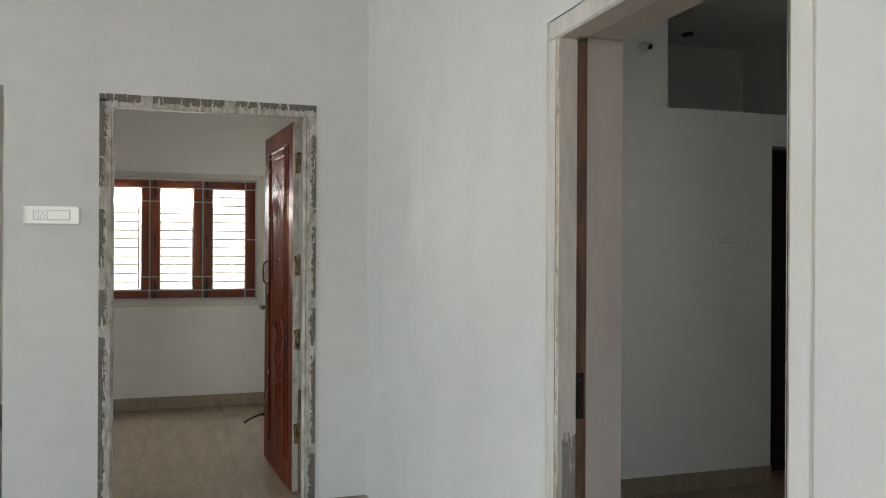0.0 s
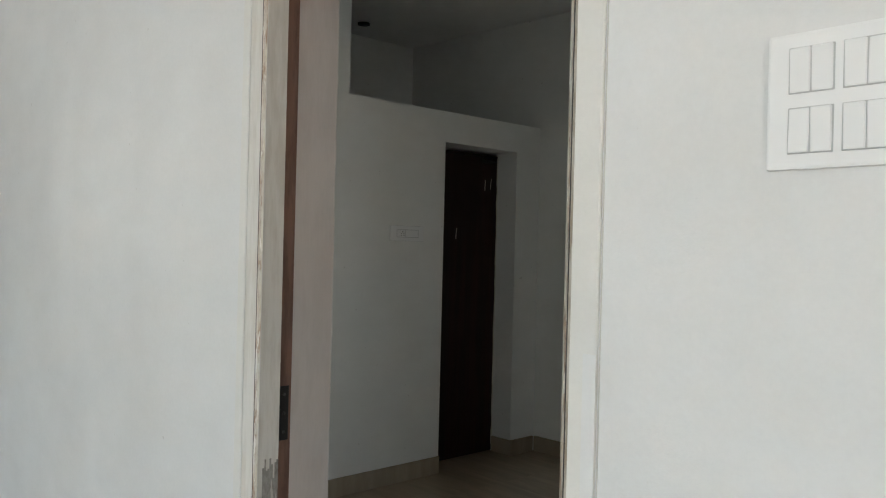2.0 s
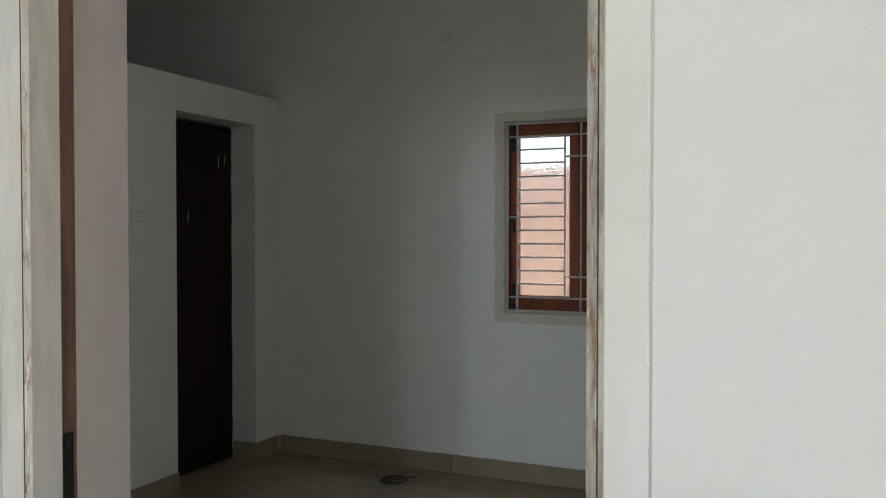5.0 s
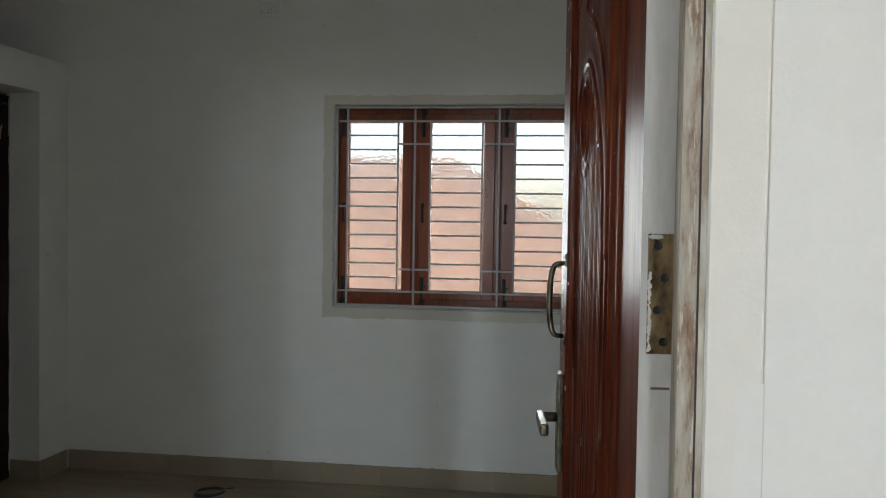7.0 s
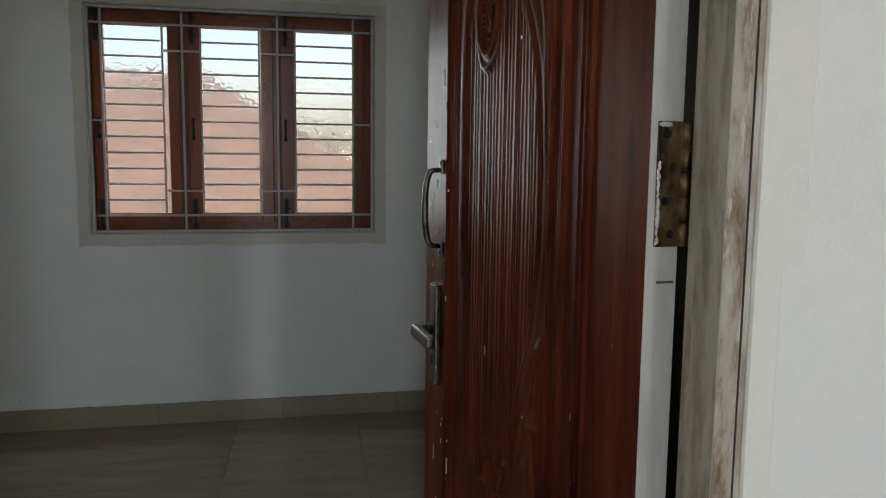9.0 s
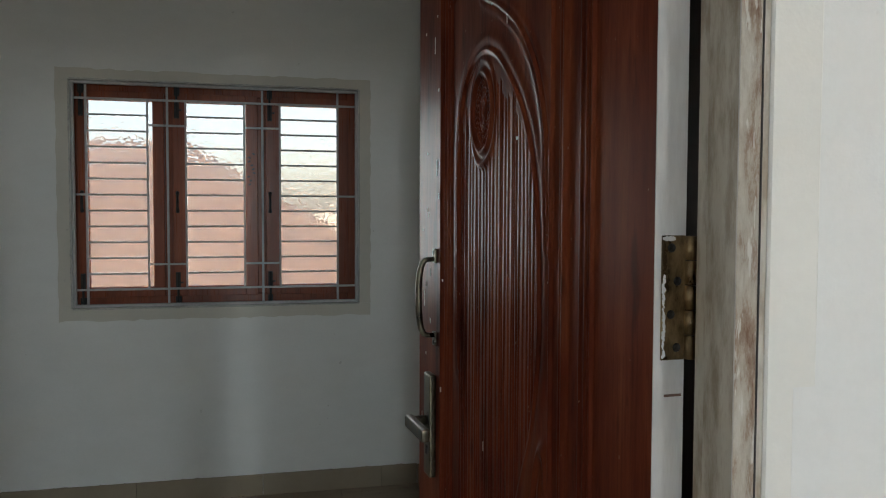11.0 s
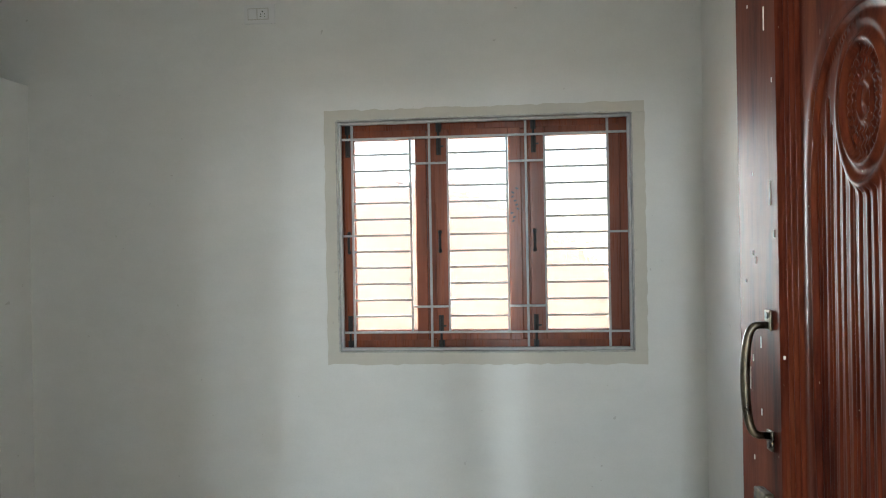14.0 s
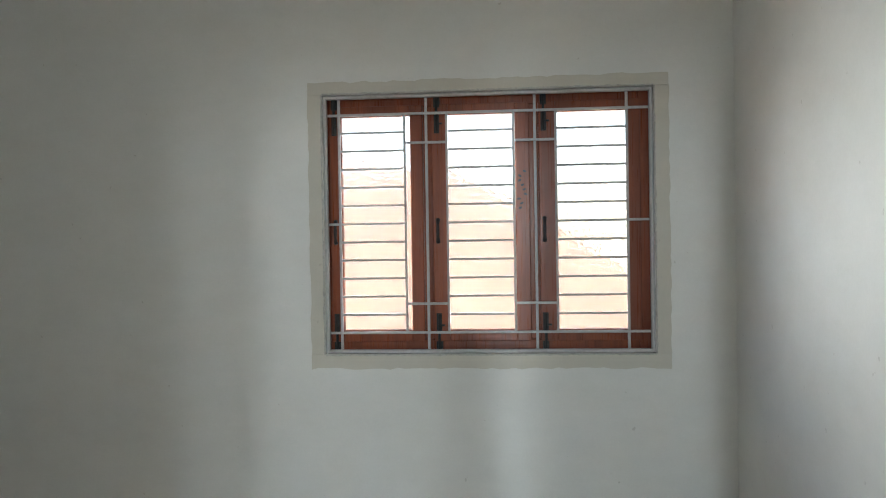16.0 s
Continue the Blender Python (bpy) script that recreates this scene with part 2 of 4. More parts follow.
GLASS, n, l, b = material("hammered_glass", (0.365, 0.355, 0.332), 0.03)
b.inputs["Transmission Weight"].default_value = 1.0
b.inputs["IOR"].default_value = 1.18
vo = n.new("ShaderNodeTexVoronoi")
vo.inputs["Scale"].default_value = 52
l.new(coords(n, l), vo.inputs["Vector"])
bump(n, l, b, vo.outputs["Distance"], 0.9, 0.006)
scatter = n.new("ShaderNodeBsdfTranslucent")
scatter.inputs["Color"].default_value = (0.40, 0.385, 0.36, 1)
both = n.new("ShaderNodeMixShader")
both.inputs[0].default_value = 0.08
l.new(b.outputs[0], both.inputs[1])
l.new(scatter.outputs[0], both.inputs[2])
l.new(both.outputs[0], n["Material Output"].inputs["Surface"])

PEACH, n, l, b = material("peach_render", (0.62, 0.40, 0.28), 0.9)
l.new(ramp(n, l, noise_tex(n, l, coords(n, l), 1.6, 5), [(0.3, (0.450, 0.316, 0.238)), (0.7, (0.520, 0.370, 0.282))]), b.inputs["Base Color"])
EARTH, n, l, b = material("sandy_earth", (0.36, 0.27, 0.18), 0.95)
l.new(ramp(n, l, noise_tex(n, l, coords(n, l), 0.8, 6), [(0.3, (0.28, 0.20, 0.13)), (0.7, (0.42, 0.33, 0.23))]), b.inputs["Base Color"])

# ---------------------------------------------------------------- mesh helpers


def box(bm, x0, x1, y0, y1, z0, z1, bevel=0.0, seg=1):
    r = bmesh.ops.create_cube(bm, size=1)
    bmesh.ops.transform(bm, verts=r["verts"], matrix=Matrix.LocRotScale(((x0 + x1) / 2, (y0 + y1) / 2, (z0 + z1) / 2), None, (x1 - x0, y1 - y0, z1 - z0)))
    if bevel:
        edges = list({e for v in r["verts"] for e in v.link_edges})
        bmesh.ops.bevel(bm, geom=edges, offset=bevel, segments=seg, affect="EDGES", profile=0.6)


def rod(bm, a, b, r, seg=8):
    a, b = Vector(a), Vector(b)
    d = b - a
    m = Matrix.Translation((a + b) / 2) @ d.to_track_quat("Z", "Y").to_matrix().to_4x4()
    bmesh.ops.create_cone(bm, cap_ends=True, segments=seg, radius1=r, radius2=r, depth=d.length, matrix=m)


def tube(bm, pts, radii, seg=10, flat=1.0):
    """A swept round bar through points."""
    pts = [Vector(p) for p in pts]
    rings = []
    side = None
    for i, p in enumerate(pts):
        t = (pts[min(i + 1, len(pts) - 1)] - pts[max(i - 1, 0)]).normalized()
        if side is None:
            side = t.orthogonal().normalized()
        side = (side - t * side.dot(t)).normalized()
        up = t.cross(side)
        rr = radii[i] if isinstance(radii, (list, tuple)) else radii
        rings.append([bm.verts.new(p + side * rr * math.cos(2 * math.pi * k / seg) + up * flat * rr * math.sin(2 * math.pi * k / seg)) for k in range(seg)])
    for a, b in zip(rings, rings[1:]):
        for k in range(seg):
            bm.faces.new((a[k], a[(k + 1) % seg], b[(k + 1) % seg], b[k]))
    bm.faces.new(rings[0][::-1])
    bm.faces.new(rings[-1])


def prism(bm, outline, z0, z1):
    """An upright prism over a plan outline."""
    lo = [bm.verts.new((x, y, z0)) for x, y in outline]
    hi = [bm.verts.new((x, y, z1)) for x, y in outline]
    k = len(outline)
    for i in range(k):
        bm.faces.new((lo[i], lo[(i + 1) % k], hi[(i + 1) % k], hi[i]))
    bm.faces.new(lo[::-1])
    bm.faces.new(hi)


def ragged(bm, a, b, w0, w1, y0, y1, rnd, step=0.02, jit0=0.0, jit1=0.003):
    """A hand-trowelled strip in the x/z plane beside the line a-b, from offset w0 to w1, with wavering edges."""
    (ax, az), (bx, bz) = a, b
    L = math.hypot(bx - ax, bz - az)
    tx, tz = (bx - ax) / L, (bz - az) / L
    k = max(2, int(L / step))
    rows = []
    for i in range(k + 1):
        s = L * i / k
        p0, p1 = w0 + rnd.uniform(-jit0, jit0), w1 + rnd.uniform(-jit1, jit1)
        rows.append([bm.verts.new((ax + tx * s + tz * p, y, az + tz * s - tx * p)) for p, y in ((p0, y0), (p1, y0), (p1, y1), (p0, y1))])
    for r, q in zip(rows, rows[1:]):
        for i in range(4):
            bm.faces.new((r[i], r[(i + 1) % 4], q[(i + 1) % 4], q[i]))
    bm.faces.new(rows[0][::-1])
    bm.faces.new(rows[-1])


def mesh_of(name, bm, mat, smooth=False):
    bmesh.ops.recalc_face_normals(bm, faces=bm.faces)
    me = bpy.data.meshes.new(name)
    bm.to_mesh(me)
    bm.free()
    me.materials.append(mat)
    if smooth:
        me.polygons.foreach_set("use_smooth", [True] * len(me.polygons))
    return me


def part(name, bm, mat, parent, label="", smooth=False):
    ob = new(name, mesh_of(name, bm, mat, smooth))
    ob.parent = parent
    if label:
        ob["label"] = label
    return ob


def thing(name, m, label, category, group="", kind=""):
    ob = new(name)
    ob.empty_display_size = 0.05
    ob.matrix_world = m
    return tagged(ob, label, category, group, kind)


def solid(name, bm, mat, label, category="", kind="structure", smooth=False):
    return tagged(new(name, mesh_of(name, bm, mat, smooth)), label, category, "", kind)


def wall(name, axis, lo, hi, u0, u1, z0, z1, holes, mat, label):
    """An upright wall slab between lo and hi on its axis; holes (u0, u1, z0, z1) go through it."""
    us = sorted({u0, u1, *[h[i] for h in holes for i in (0, 1)]})
    zs = sorted({z0, z1, *[h[i] for h in holes for i in (2, 3)]})
    bm = bmesh.new()
    verts = {}

    def v(u, z, d):
        key = (u, z, d)
        if key not in verts:
            verts[key] = bm.verts.new((d, u, z) if axis == "x" else (u, d, z))
        return verts[key]

    def full(i, j):
        if not (0 <= i < len(us) - 1 and 0 <= j < len(zs) - 1):
            return False
        cu, cz = (us[i] + us[i + 1]) / 2, (zs[j] + zs[j + 1]) / 2
        return not any(h[0] < cu < h[1] and h[2] < cz < h[3] for h in holes)

    for i in range(len(us) - 1):
        for j in range(len(zs) - 1):
            if not full(i, j):
                continue
            a, b, c, d = us[i], us[i + 1], zs[j], zs[j + 1]
            for s in (lo, hi):
                bm.faces.new((v(a, c, s), v(b, c, s), v(b, d, s), v(a, d, s)))
            for (p, q, di, dj) in (((a, c), (a, d), -1, 0), ((b, c), (b, d), 1, 0), ((a, c), (b, c), 0, -1), ((a, d), (b, d), 0, 1)):
                if not full(i + di, j + dj):
                    bm.faces.new((v(*p, lo), v(*q, lo), v(*q, hi), v(*p, hi)))
    return solid(name, bm, mat, label, "wall")


# ---------------------------------------------------------------- plan
H = 3.05                     # ceiling height
Y_HALL, Y_ROOM = -0.055, 0.155  # faces of the wall between hall and bedroom
XL, XR = -2.90, 0.312        # side walls of the bedroom
YW, YO = 3.45, 3.66          # where the side walls end inside the askew window wall
X1, X1B = -3.38, -3.50       # wall with the other door, hall face and back
XA, XAO = -6.30, -6.50       # window wall of the other room
JL, JR = -0.877, 0.008        # door jambs
HEAD = 2.025
WU0, WZ0, WW, WH = 0.918, 0.962, 1.358, 1.082      # bedroom window opening, along the wall
WZ1 = WZ0 + WH
AY0, AY1 = -1.812, -1.812 + WW                     # other room's window opening
D1L, D1R, D1H = -1.495, -0.355, 2.242              # other door frame, outer

wall("wall_south", "y", Y_HALL, Y_ROOM, X1B, 3.4, 0, H, [(JL - 0.062, JR + 0.062, 0, HEAD + 0.062)], WALL_HALL, "smooth white primed wall with a doorway")
wall("wall_north", "y", 0, 0.2, -2.3, 2.82, 0, H, [(WU0, WU0 + WW, WZ0, WZ1)], WALL_ROOM, "pale grey-white painted bedroom wall with a window").matrix_world = NORTH


def wall_y(x):
    """Inner face of the window wall."""
    return 3.31 + math.tan(radians(2.2)) * (x + 2.28)


wall("wall_east", "x", XR, XR + 0.2, Y_ROOM, YW, 0, H, [], WALL_ROOM, "pale grey-white painted bedroom wall")
wall("wall_west", "x", XL - 0.2, XL, Y_ROOM, YW, 0, H, [(2.38, 3.047, 0, 2.08), (1.635, YW, 2.272, H)], WALL_ROOM, "pale painted wall with a bathroom doorway and an open loft above")
wall("wall_hall_west", "x", X1B, X1, -9.0, Y_HALL, 0, H, [(D1L, D1R, 0, D1H), (-2.95, -1.944, 0, 2.254)], WALL_HALL, "smooth white primed wall with two doorways")
wall("wall_hall_east", "x", 3.4, 3.6, -9.2, Y_ROOM, 0, H, [(-3.05, -1.75, 0.95, 2.05)], WALL_HALL, "plain white hall wall with a window opening")
wall("wall_hall_back", "y", -9.2, -9.0, XAO, 3.4, 0, H, [(x - w / 2, x + w / 2, 0.3, 2.7) for x, w, _ in HALL_OPENINGS], WALL_HALL, "plain white hall wall with three tall openings")
wall("wall_other_room_window", "x", XAO, XA, -9.0, 0.2, 0, H, [(AY0, AY1, WZ0, WZ1)], WALL_ROOM, "pale painted wall with a window")
wall("wall_other_room_side", "y", 0.0, 0.2, XA, X1B, 0, H, [], WALL_ROOM, "plain painted side wall")
wall("wall_other_room_partition", "y", -3.3, -3.15, XA, X1B, 0, H, [], WALL_ROOM, "plain painted partition wall")
wall("wall_bath_back", "x", -4.4, -4.25, 0.2, YW, 0, H, [], WALL_ROOM, "plain wall behind the loft")
wall("wall_bath_side", "y", 1.45, 1.633, -4.25, XL - 0.2, 0, H, [], WALL_ROOM, "plain side wall of the bathroom and loft")

bm = bmesh.new()
box(bm, XAO, 3.6, -9.2, YO, H, H + 0.15)
solid("ceiling", bm, CEILING, "plain matt white plaster ceiling")
bm = bmesh.new()
box(bm, -4.25, XL - 0.2, 1.633, YW, 2.10, 2.268)
solid("loft_slab", bm, WALL_ROOM, "concrete loft slab over the bathroom")
bm = bmesh.new()
box(bm, XAO, 3.6, -9.2, YO, -0.16, -0.010)
floor = solid("floor", bm, GROUT, "beige streaked vitrified tile floor", "floor")

# outside
bm = bmesh.new()
bmesh.ops.create_grid(bm, x_segments=2, y_segments=2, size=900, matrix=Matrix.Translation((0, 0, -0.62)))
solid("ground", bm, EARTH, "dry sandy earth around the house", "ground")


def neighbour_house():
    """Peach house next door with a sloping parapet."""
    ob = thing("neighbour_house", pose(0, 6.6, -0.62), "peach rendered neighbouring house with a sloping parapet", "house")
    bm = bmesh.new()
    prof = [(-9.0, 0), (2.6, 0), (2.6, 0.75), (1.20, 1.22), (-1.22, 2.66), (-9.0, 2.66)]
    f = [bm.verts.new((x, 0, z)) for x, z in prof]
    g = [bm.verts.new((x, 0.25, z)) for x, z in prof]
    for i in range(6):
        j = (i + 1) % 6
        bm.faces.new((f[i], f[j], g[j], g[i]))
    bm.faces.new(f)
    bm.faces.new(g[::-1])
    part("wall", bm, PEACH, ob)
    return ob


neighbour_house()
wall("wall_compound", "x", -9.7, -9.5, -8.0, 3.0, -0.5, 2.6, [], WHITEWASH, "sunlit white-washed compound wall outside the window")

# ---------------------------------------------------------------- door frames


def door_frame(name, m, inner_l, inner_r, head, w, d0, d1, stop, mats, label):
    """Frame in the plane x/z; d0 hall side, d1 room side, stop: end of the stop, then a rebate. mats: face, bead, rebate."""
    ob = thing(name, m, label, "door frame", "", "structure")
    rb = 0.012
    face, bead, rebate = mats
    for side, x in ((-1, inner_l), (1, inner_r)):
        bm = bmesh.new()
        s = side
        ch = 0.0085 if s < 0 else 0.0125
        prism(bm, [(x, d0 + ch), (x, stop), (x + s * rb, stop), (x + s * rb, stop + 0.004), (x + s * w, stop + 0.004), (x + s * w, d0), (x + s * ch, d0 + 0.002)], 0, head)
        part("jamb", bm, face if side < 0 or face is CEMENT_FRAME else PRIMER_DIRTY, ob)
        bm = bmesh.new()
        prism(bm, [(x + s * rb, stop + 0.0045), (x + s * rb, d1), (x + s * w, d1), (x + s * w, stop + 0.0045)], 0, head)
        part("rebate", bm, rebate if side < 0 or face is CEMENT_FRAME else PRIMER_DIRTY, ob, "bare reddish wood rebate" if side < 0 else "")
        # worn bead on the arris
        bm = bmesh.new()
        tube(bm, [(x + s * 0.0005, d0 + ch + 0.0006, 0.001), (x + s * 0.0005, d0 + ch + 0.0006, head - 0.001)], 0.0015, 6)
        part("bead", bm, PRIMER_WHITE, ob, "pale chipped bead")
        bm = bmesh.new()
        tube(bm, [(x + s * (ch + 0.001), d0 + 0.0014, 0.001), (x + s * (ch + 0.001), d0 + 0.0014, head - 0.001)], 0.0009, 6)
        part("crack", bm, SMUDGE, ob, "dark crack along the frame")
        bm = bmesh.new()
        a = Vector((x, d0 + ch, 0)) + Vector((-s, -1, 0)) * 0.0012
        b_ = Vector((x + s * ch, d0 + 0.002, 0)) + Vector((-s, -1, 0)) * 0.0012
        vs = [bm.verts.new(p) for p in (a, b_, b_ + Vector((0, 0, head)), a + Vector((0, 0, head)))]
        vs2 = [bm.verts.new(Vector(v.co) + Vector((s, 1, 0)) * 0.0016) for v in vs]
        for i in range(4):
            bm.faces.new((vs[i], vs[(i + 1) % 4], vs2[(i + 1) % 4], vs2[i]))
        bm.faces.new(vs)
        bm.faces.new(vs2[::-1])
        part("chamfer", bm, bead, ob, "dirty chipped chamfer")
    bm = bmesh.new()
    box(bm, inner_l - w, inner_r + w, d0, stop, head, head + w - 0.002, 0.006)
    box(bm, inner_l - w, inner_r + w, stop, d1, head + rb, head + w - 0.002)
    part("head", bm, face, ob)
    return ob


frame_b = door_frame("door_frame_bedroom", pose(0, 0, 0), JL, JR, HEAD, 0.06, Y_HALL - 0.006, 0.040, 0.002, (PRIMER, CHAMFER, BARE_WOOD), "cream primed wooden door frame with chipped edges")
# strike plate on the lock side
bm = bmesh.new()
box(bm, JL - 0.0125, JL - 0.0095, 0.008, 0.033, 0.952, 1.082, 0.001)
sp = part("strike_plate", bm, IRON, frame_b, "dark metal strike plate")
for z in (0.972, 1.017, 1.062):
    bm = bmesh.new()
    rod(bm, (JL - 0.0094, 0.020, z), (JL - 0.0082, 0.020, z), 0.004, 10)
    part("screw", bm, SCREW, sp)
# bare patch low on the lock jamb, where the primer has flaked
bm = bmesh.new()
rnd = random.Random(5)
zs = [0.885 + 0.02 * rnd.random() + 0.018 * math.sin(k * 1.9) for k in range(9)]
for k in range(9):
    box(bm, JL - 0.001, JL + 0.0011 + 0.0001 * (k % 2), -0.040 + 0.0046 * k, -0.0354 + 0.0046 * k, 0.0, zs[k])
part("flaked_patch", bm, FLAKED, frame_b, "grey flaked primer patch")
# plaster reveal behind the frame; the hinge side is coloured dark as gap shade
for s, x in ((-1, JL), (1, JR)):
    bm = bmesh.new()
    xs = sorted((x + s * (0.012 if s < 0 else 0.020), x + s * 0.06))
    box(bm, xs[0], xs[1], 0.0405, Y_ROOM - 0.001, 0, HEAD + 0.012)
    part("reveal", bm, PINK_PRIMER if s < 0 else BATH_DOOR_GAP_SHADE, frame_b, "pinkish plaster reveal" if s < 0 else "dark sheet painting the shade behind the hinges")
bm = bmesh.new()
box(bm, JL - 0.06, JR + 0.06, 0.0405, Y_ROOM - 0.001, HEAD + 0.013, HEAD + 0.06)
part("reveal", bm, PINK_PRIMER, frame_b)
# cream putty band on the hall side and its crack line
for x0, x1 in ((JL - 0.062 - 0.035, JL - 0.064), (JR + 0.02, JR + 0.068)):
    bm = bmesh.new()
    box(bm, x0, x1, Y_HALL - 0.0075, Y_HALL + 0.001, 0, HEAD + 0.06, 0.002)
    part("putty_band", bm, PUTTY, frame_b, "cream putty band")
bm = bmesh.new()
box(bm, JR + 0.046, JR + 0.0688, Y_HALL - 0.0078, Y_HALL - 0.0070, 0, 1.275)
part("paint_lap", bm, WALL_HALL, frame_b, "white paint lapped over the putty")
bm = bmesh.new()
rod(bm, (JR + 0.0705, Y_HALL - 0.0005, 0), (JR + 0.0705, Y_HALL - 0.0005, HEAD + 0.06), 0.0009, 5)
part("crack", bm, PIPE, frame_b, "thin grey crack line")
frame_a = door_frame("door_frame_other_room", pose(X1 + 0.0, 0, 0, 0, 0, 90), D1L + 0.07, D1R - 0.07, D1H - 0.07, 0.0695, -0.006, 0.10, 0.055, (CEMENT_FRAME, CEMENT_FRAME, CEMENT_FRAME), "unpainted wooden door frame stained with grey cement")

# dark cement smeared along the outer edge of that frame, in uneven patches
rnd = random.Random(12)
x0, x1, zt = D1L + 0.001, D1R - 0.001, D1H - 0.001
for p, q, w in (((x0, zt - 0.03), (x0, 0.0), 0.034), ((x1, 0.0), (x1, zt - 0.03), 0.040), ((x1, zt), (x0, zt), 0.040)):
    L = math.hypot(q[0] - p[0], q[1] - p[1])
    u = 0.0
    while u < L - 0.05:
        e = min(L, u + rnd.uniform(0.12, 0.5))
        pa, pb = [(p[0] + (q[0] - p[0]) * v / L, p[1] + (q[1] - p[1]) * v / L) for v in (u, e)]
        bm = bmesh.new()
        ragged(bm, pa, pb, 0.0, -w * rnd.uniform(0.40, 1.2), -0.0105, -0.0055, rnd, 0.009, 0.001, 0.010)
        part("cement_smear", bm, CEMENT_DARK, frame_a, "dark grey cement smear")
        u = e + rnd.choice((0.0, 0.01, 0.06, 0.12))

# ---------------------------------------------------------------- doors


def curve_distance(u, z, pts):
    """Distance from grid points to a smooth line through control points, and the way along it."""
    p = np.array(pts, float)
    t = np.linspace(0, len(p) - 1, 12 * (len(p) - 1) + 1)
    i = np.clip(t.astype(int), 0, len(p) - 2)
    f = (t - i)[:, None]
    a, b = p[np.maximum(i - 1, 0)], p[i]
    c, d = p[i + 1], p[np.minimum(i + 2, len(p) - 1)]
    line = 0.5 * (2 * b + (c - a) * f + (2 * a - 5 * b + 4 * c - d) * f ** 2 + (3 * b - a - 3 * c + d) * f ** 3)
    best = np.full(u.shape, 9.0)
    for (x0, y0), (x1, y1) in zip(line, line[1:]):
        dx, dy = x1 - x0, y1 - y0
        k = np.clip(((u - x0) * dx + (z - y0) * dy) / (dx * dx + dy * dy + 1e-12), 0, 1)
        best = np.minimum(best, np.hypot(u - x0 - k * dx, z - y0 - k * dy))
    return best, line


def ridge(d, w):
    return np.exp(-(d / w) ** 2)


def groove_lines():
    """Uneven fluting: place and start height of each cut."""
    rnd = random.Random(17)
    out, u = [], 0.292
    while u < 0.598:
        out.append((u, rnd.uniform(0.0013, 0.0024), rnd.uniform(0.0, 0.035), rnd.uniform(0, 6.3)))
        u += rnd.choice((0.007, 0.009, 0.011, 0.014, 0.017))
    return out


def carving(u, z):
    """Relief of the carved door face in metres; u runs from the hinges, z from the floor."""
    h = np.zeros_like(u)
    inside = (u > 0.135) & (u < 0.680) & (z > 0.17) & (z < 1.90)
    h = np.where(inside, -0.0035, h)
    band = (z > 0.15) & (z < 1.92)
    for c, w, k in ((0.124, 0.0034, 0.0040), (0.141, 0.0050, 0.0050), (0.160, 0.0026, 0.0018), (0.199, 0.0065, 0.0055), (0.214, 0.0025, 0.0016), (0.238, 0.0036, 0.0042), (0.640, 0.0030, 0.0036), (0.655, 0.0040, 0.0042), (0.671, 0.0036, 0.0040), (0.688, 0.0042, 0.0042)):
        h += np.where(band, k * ridge(u - c, w), 0)
    across = (u > 0.122) & (u < 0.688)
    for c in (0.155, 0.18, 1.872, 1.893, 1.915):
        h += np.where(across, 0.005 * ridge(z - c, 0.005), 0)
    # long swoosh over the rosette: a rounded band with a sharp inner rim
    swoosh = [(0.601, 1.16), (0.601, 1.42), (0.597, 1.545), (0.580, 1.610), (0.546, 1.650), (0.505, 1.667), (0.460, 1.666), (0.410, 1.642), (0.352, 1.588), (0.314, 1.535), (0.291, 1.478), (0.277, 1.40), (0.272, 1.31), (0.274, 1.235), (0.298, 1.13), (0.330, 1.055), (0.375, 0.945)]
    d, line = curve_distance(u, z, swoosh)
    top = np.clip((z - 1.12) / 0.12, 0, 1)
    # pointed outer leaf
    outer = [(0.30, 1.885), (0.38, 1.848), (0.44, 1.802), (0.493, 1.760), (0.421, 1.724), (0.350, 1.680), (0.302, 1.630), (0.273, 1.580), (0.256, 1.520), (0.249, 1.455), (0.244, 1.38)]
    d2, _ = curve_distance(u, z, outer)
    h += 0.0046 * ridge(d2, 0.0034) + 0.0014 * ridge(d2 - 0.012, 0.006)
    for k in range(4):
        d4, _ = curve_distance(u, z, [(0.652, 1.772 + 0.019 * k), (0.60, 1.800 + 0.021 * k), (0.535, 1.838 + 0.023 * k)])
        h += np.where(z < 1.868, 0.0026 * ridge(d4, 0.0032), 0)
    # fluting under the swoosh
    side = line[84:]
    order = np.argsort(side[:, 1])
    edge = np.interp(z, side[order, 1], side[order, 0])
    med = np.hypot((u - 0.490) / 0.043, (z - 1.577) / 0.061)
    roof = np.interp(u, (0.27, 0.30, 0.35, 0.40, 0.45, 0.52, 0.60), (1.395, 1.505, 1.58, 1.622, 1.64, 1.62, 1.575))
    out = (u < edge) | (z > roof + 0.03) | (u > 0.601)
    h += (0.0050 * ridge(d, 0.0036) + np.where(out, 0.0022, 0.0003) * ridge(d - 0.017, 0.010)) * (0.35 + 0.65 * top)
    for c, w, drop, ph in groove_lines():
        uu = u - c - 0.0012 * np.sin(z * 7.0 + ph) - 0.0006 * np.sin(z * 23.0 + 2 * ph)
        cut = (uu > -0.012) & (uu < 0.012) & (u > edge + 0.008) & (z < roof - drop) & (z > 0.86) & (med > 1.42)
        h += np.where(cut, -0.0017 * ridge(uu, w) + 0.0006 * ridge(uu - 0.0038, 0.0019), 0)
    # rosette
    ang = np.arctan2((z - 1.577) / 0.061, (u - 0.490) / 0.043)
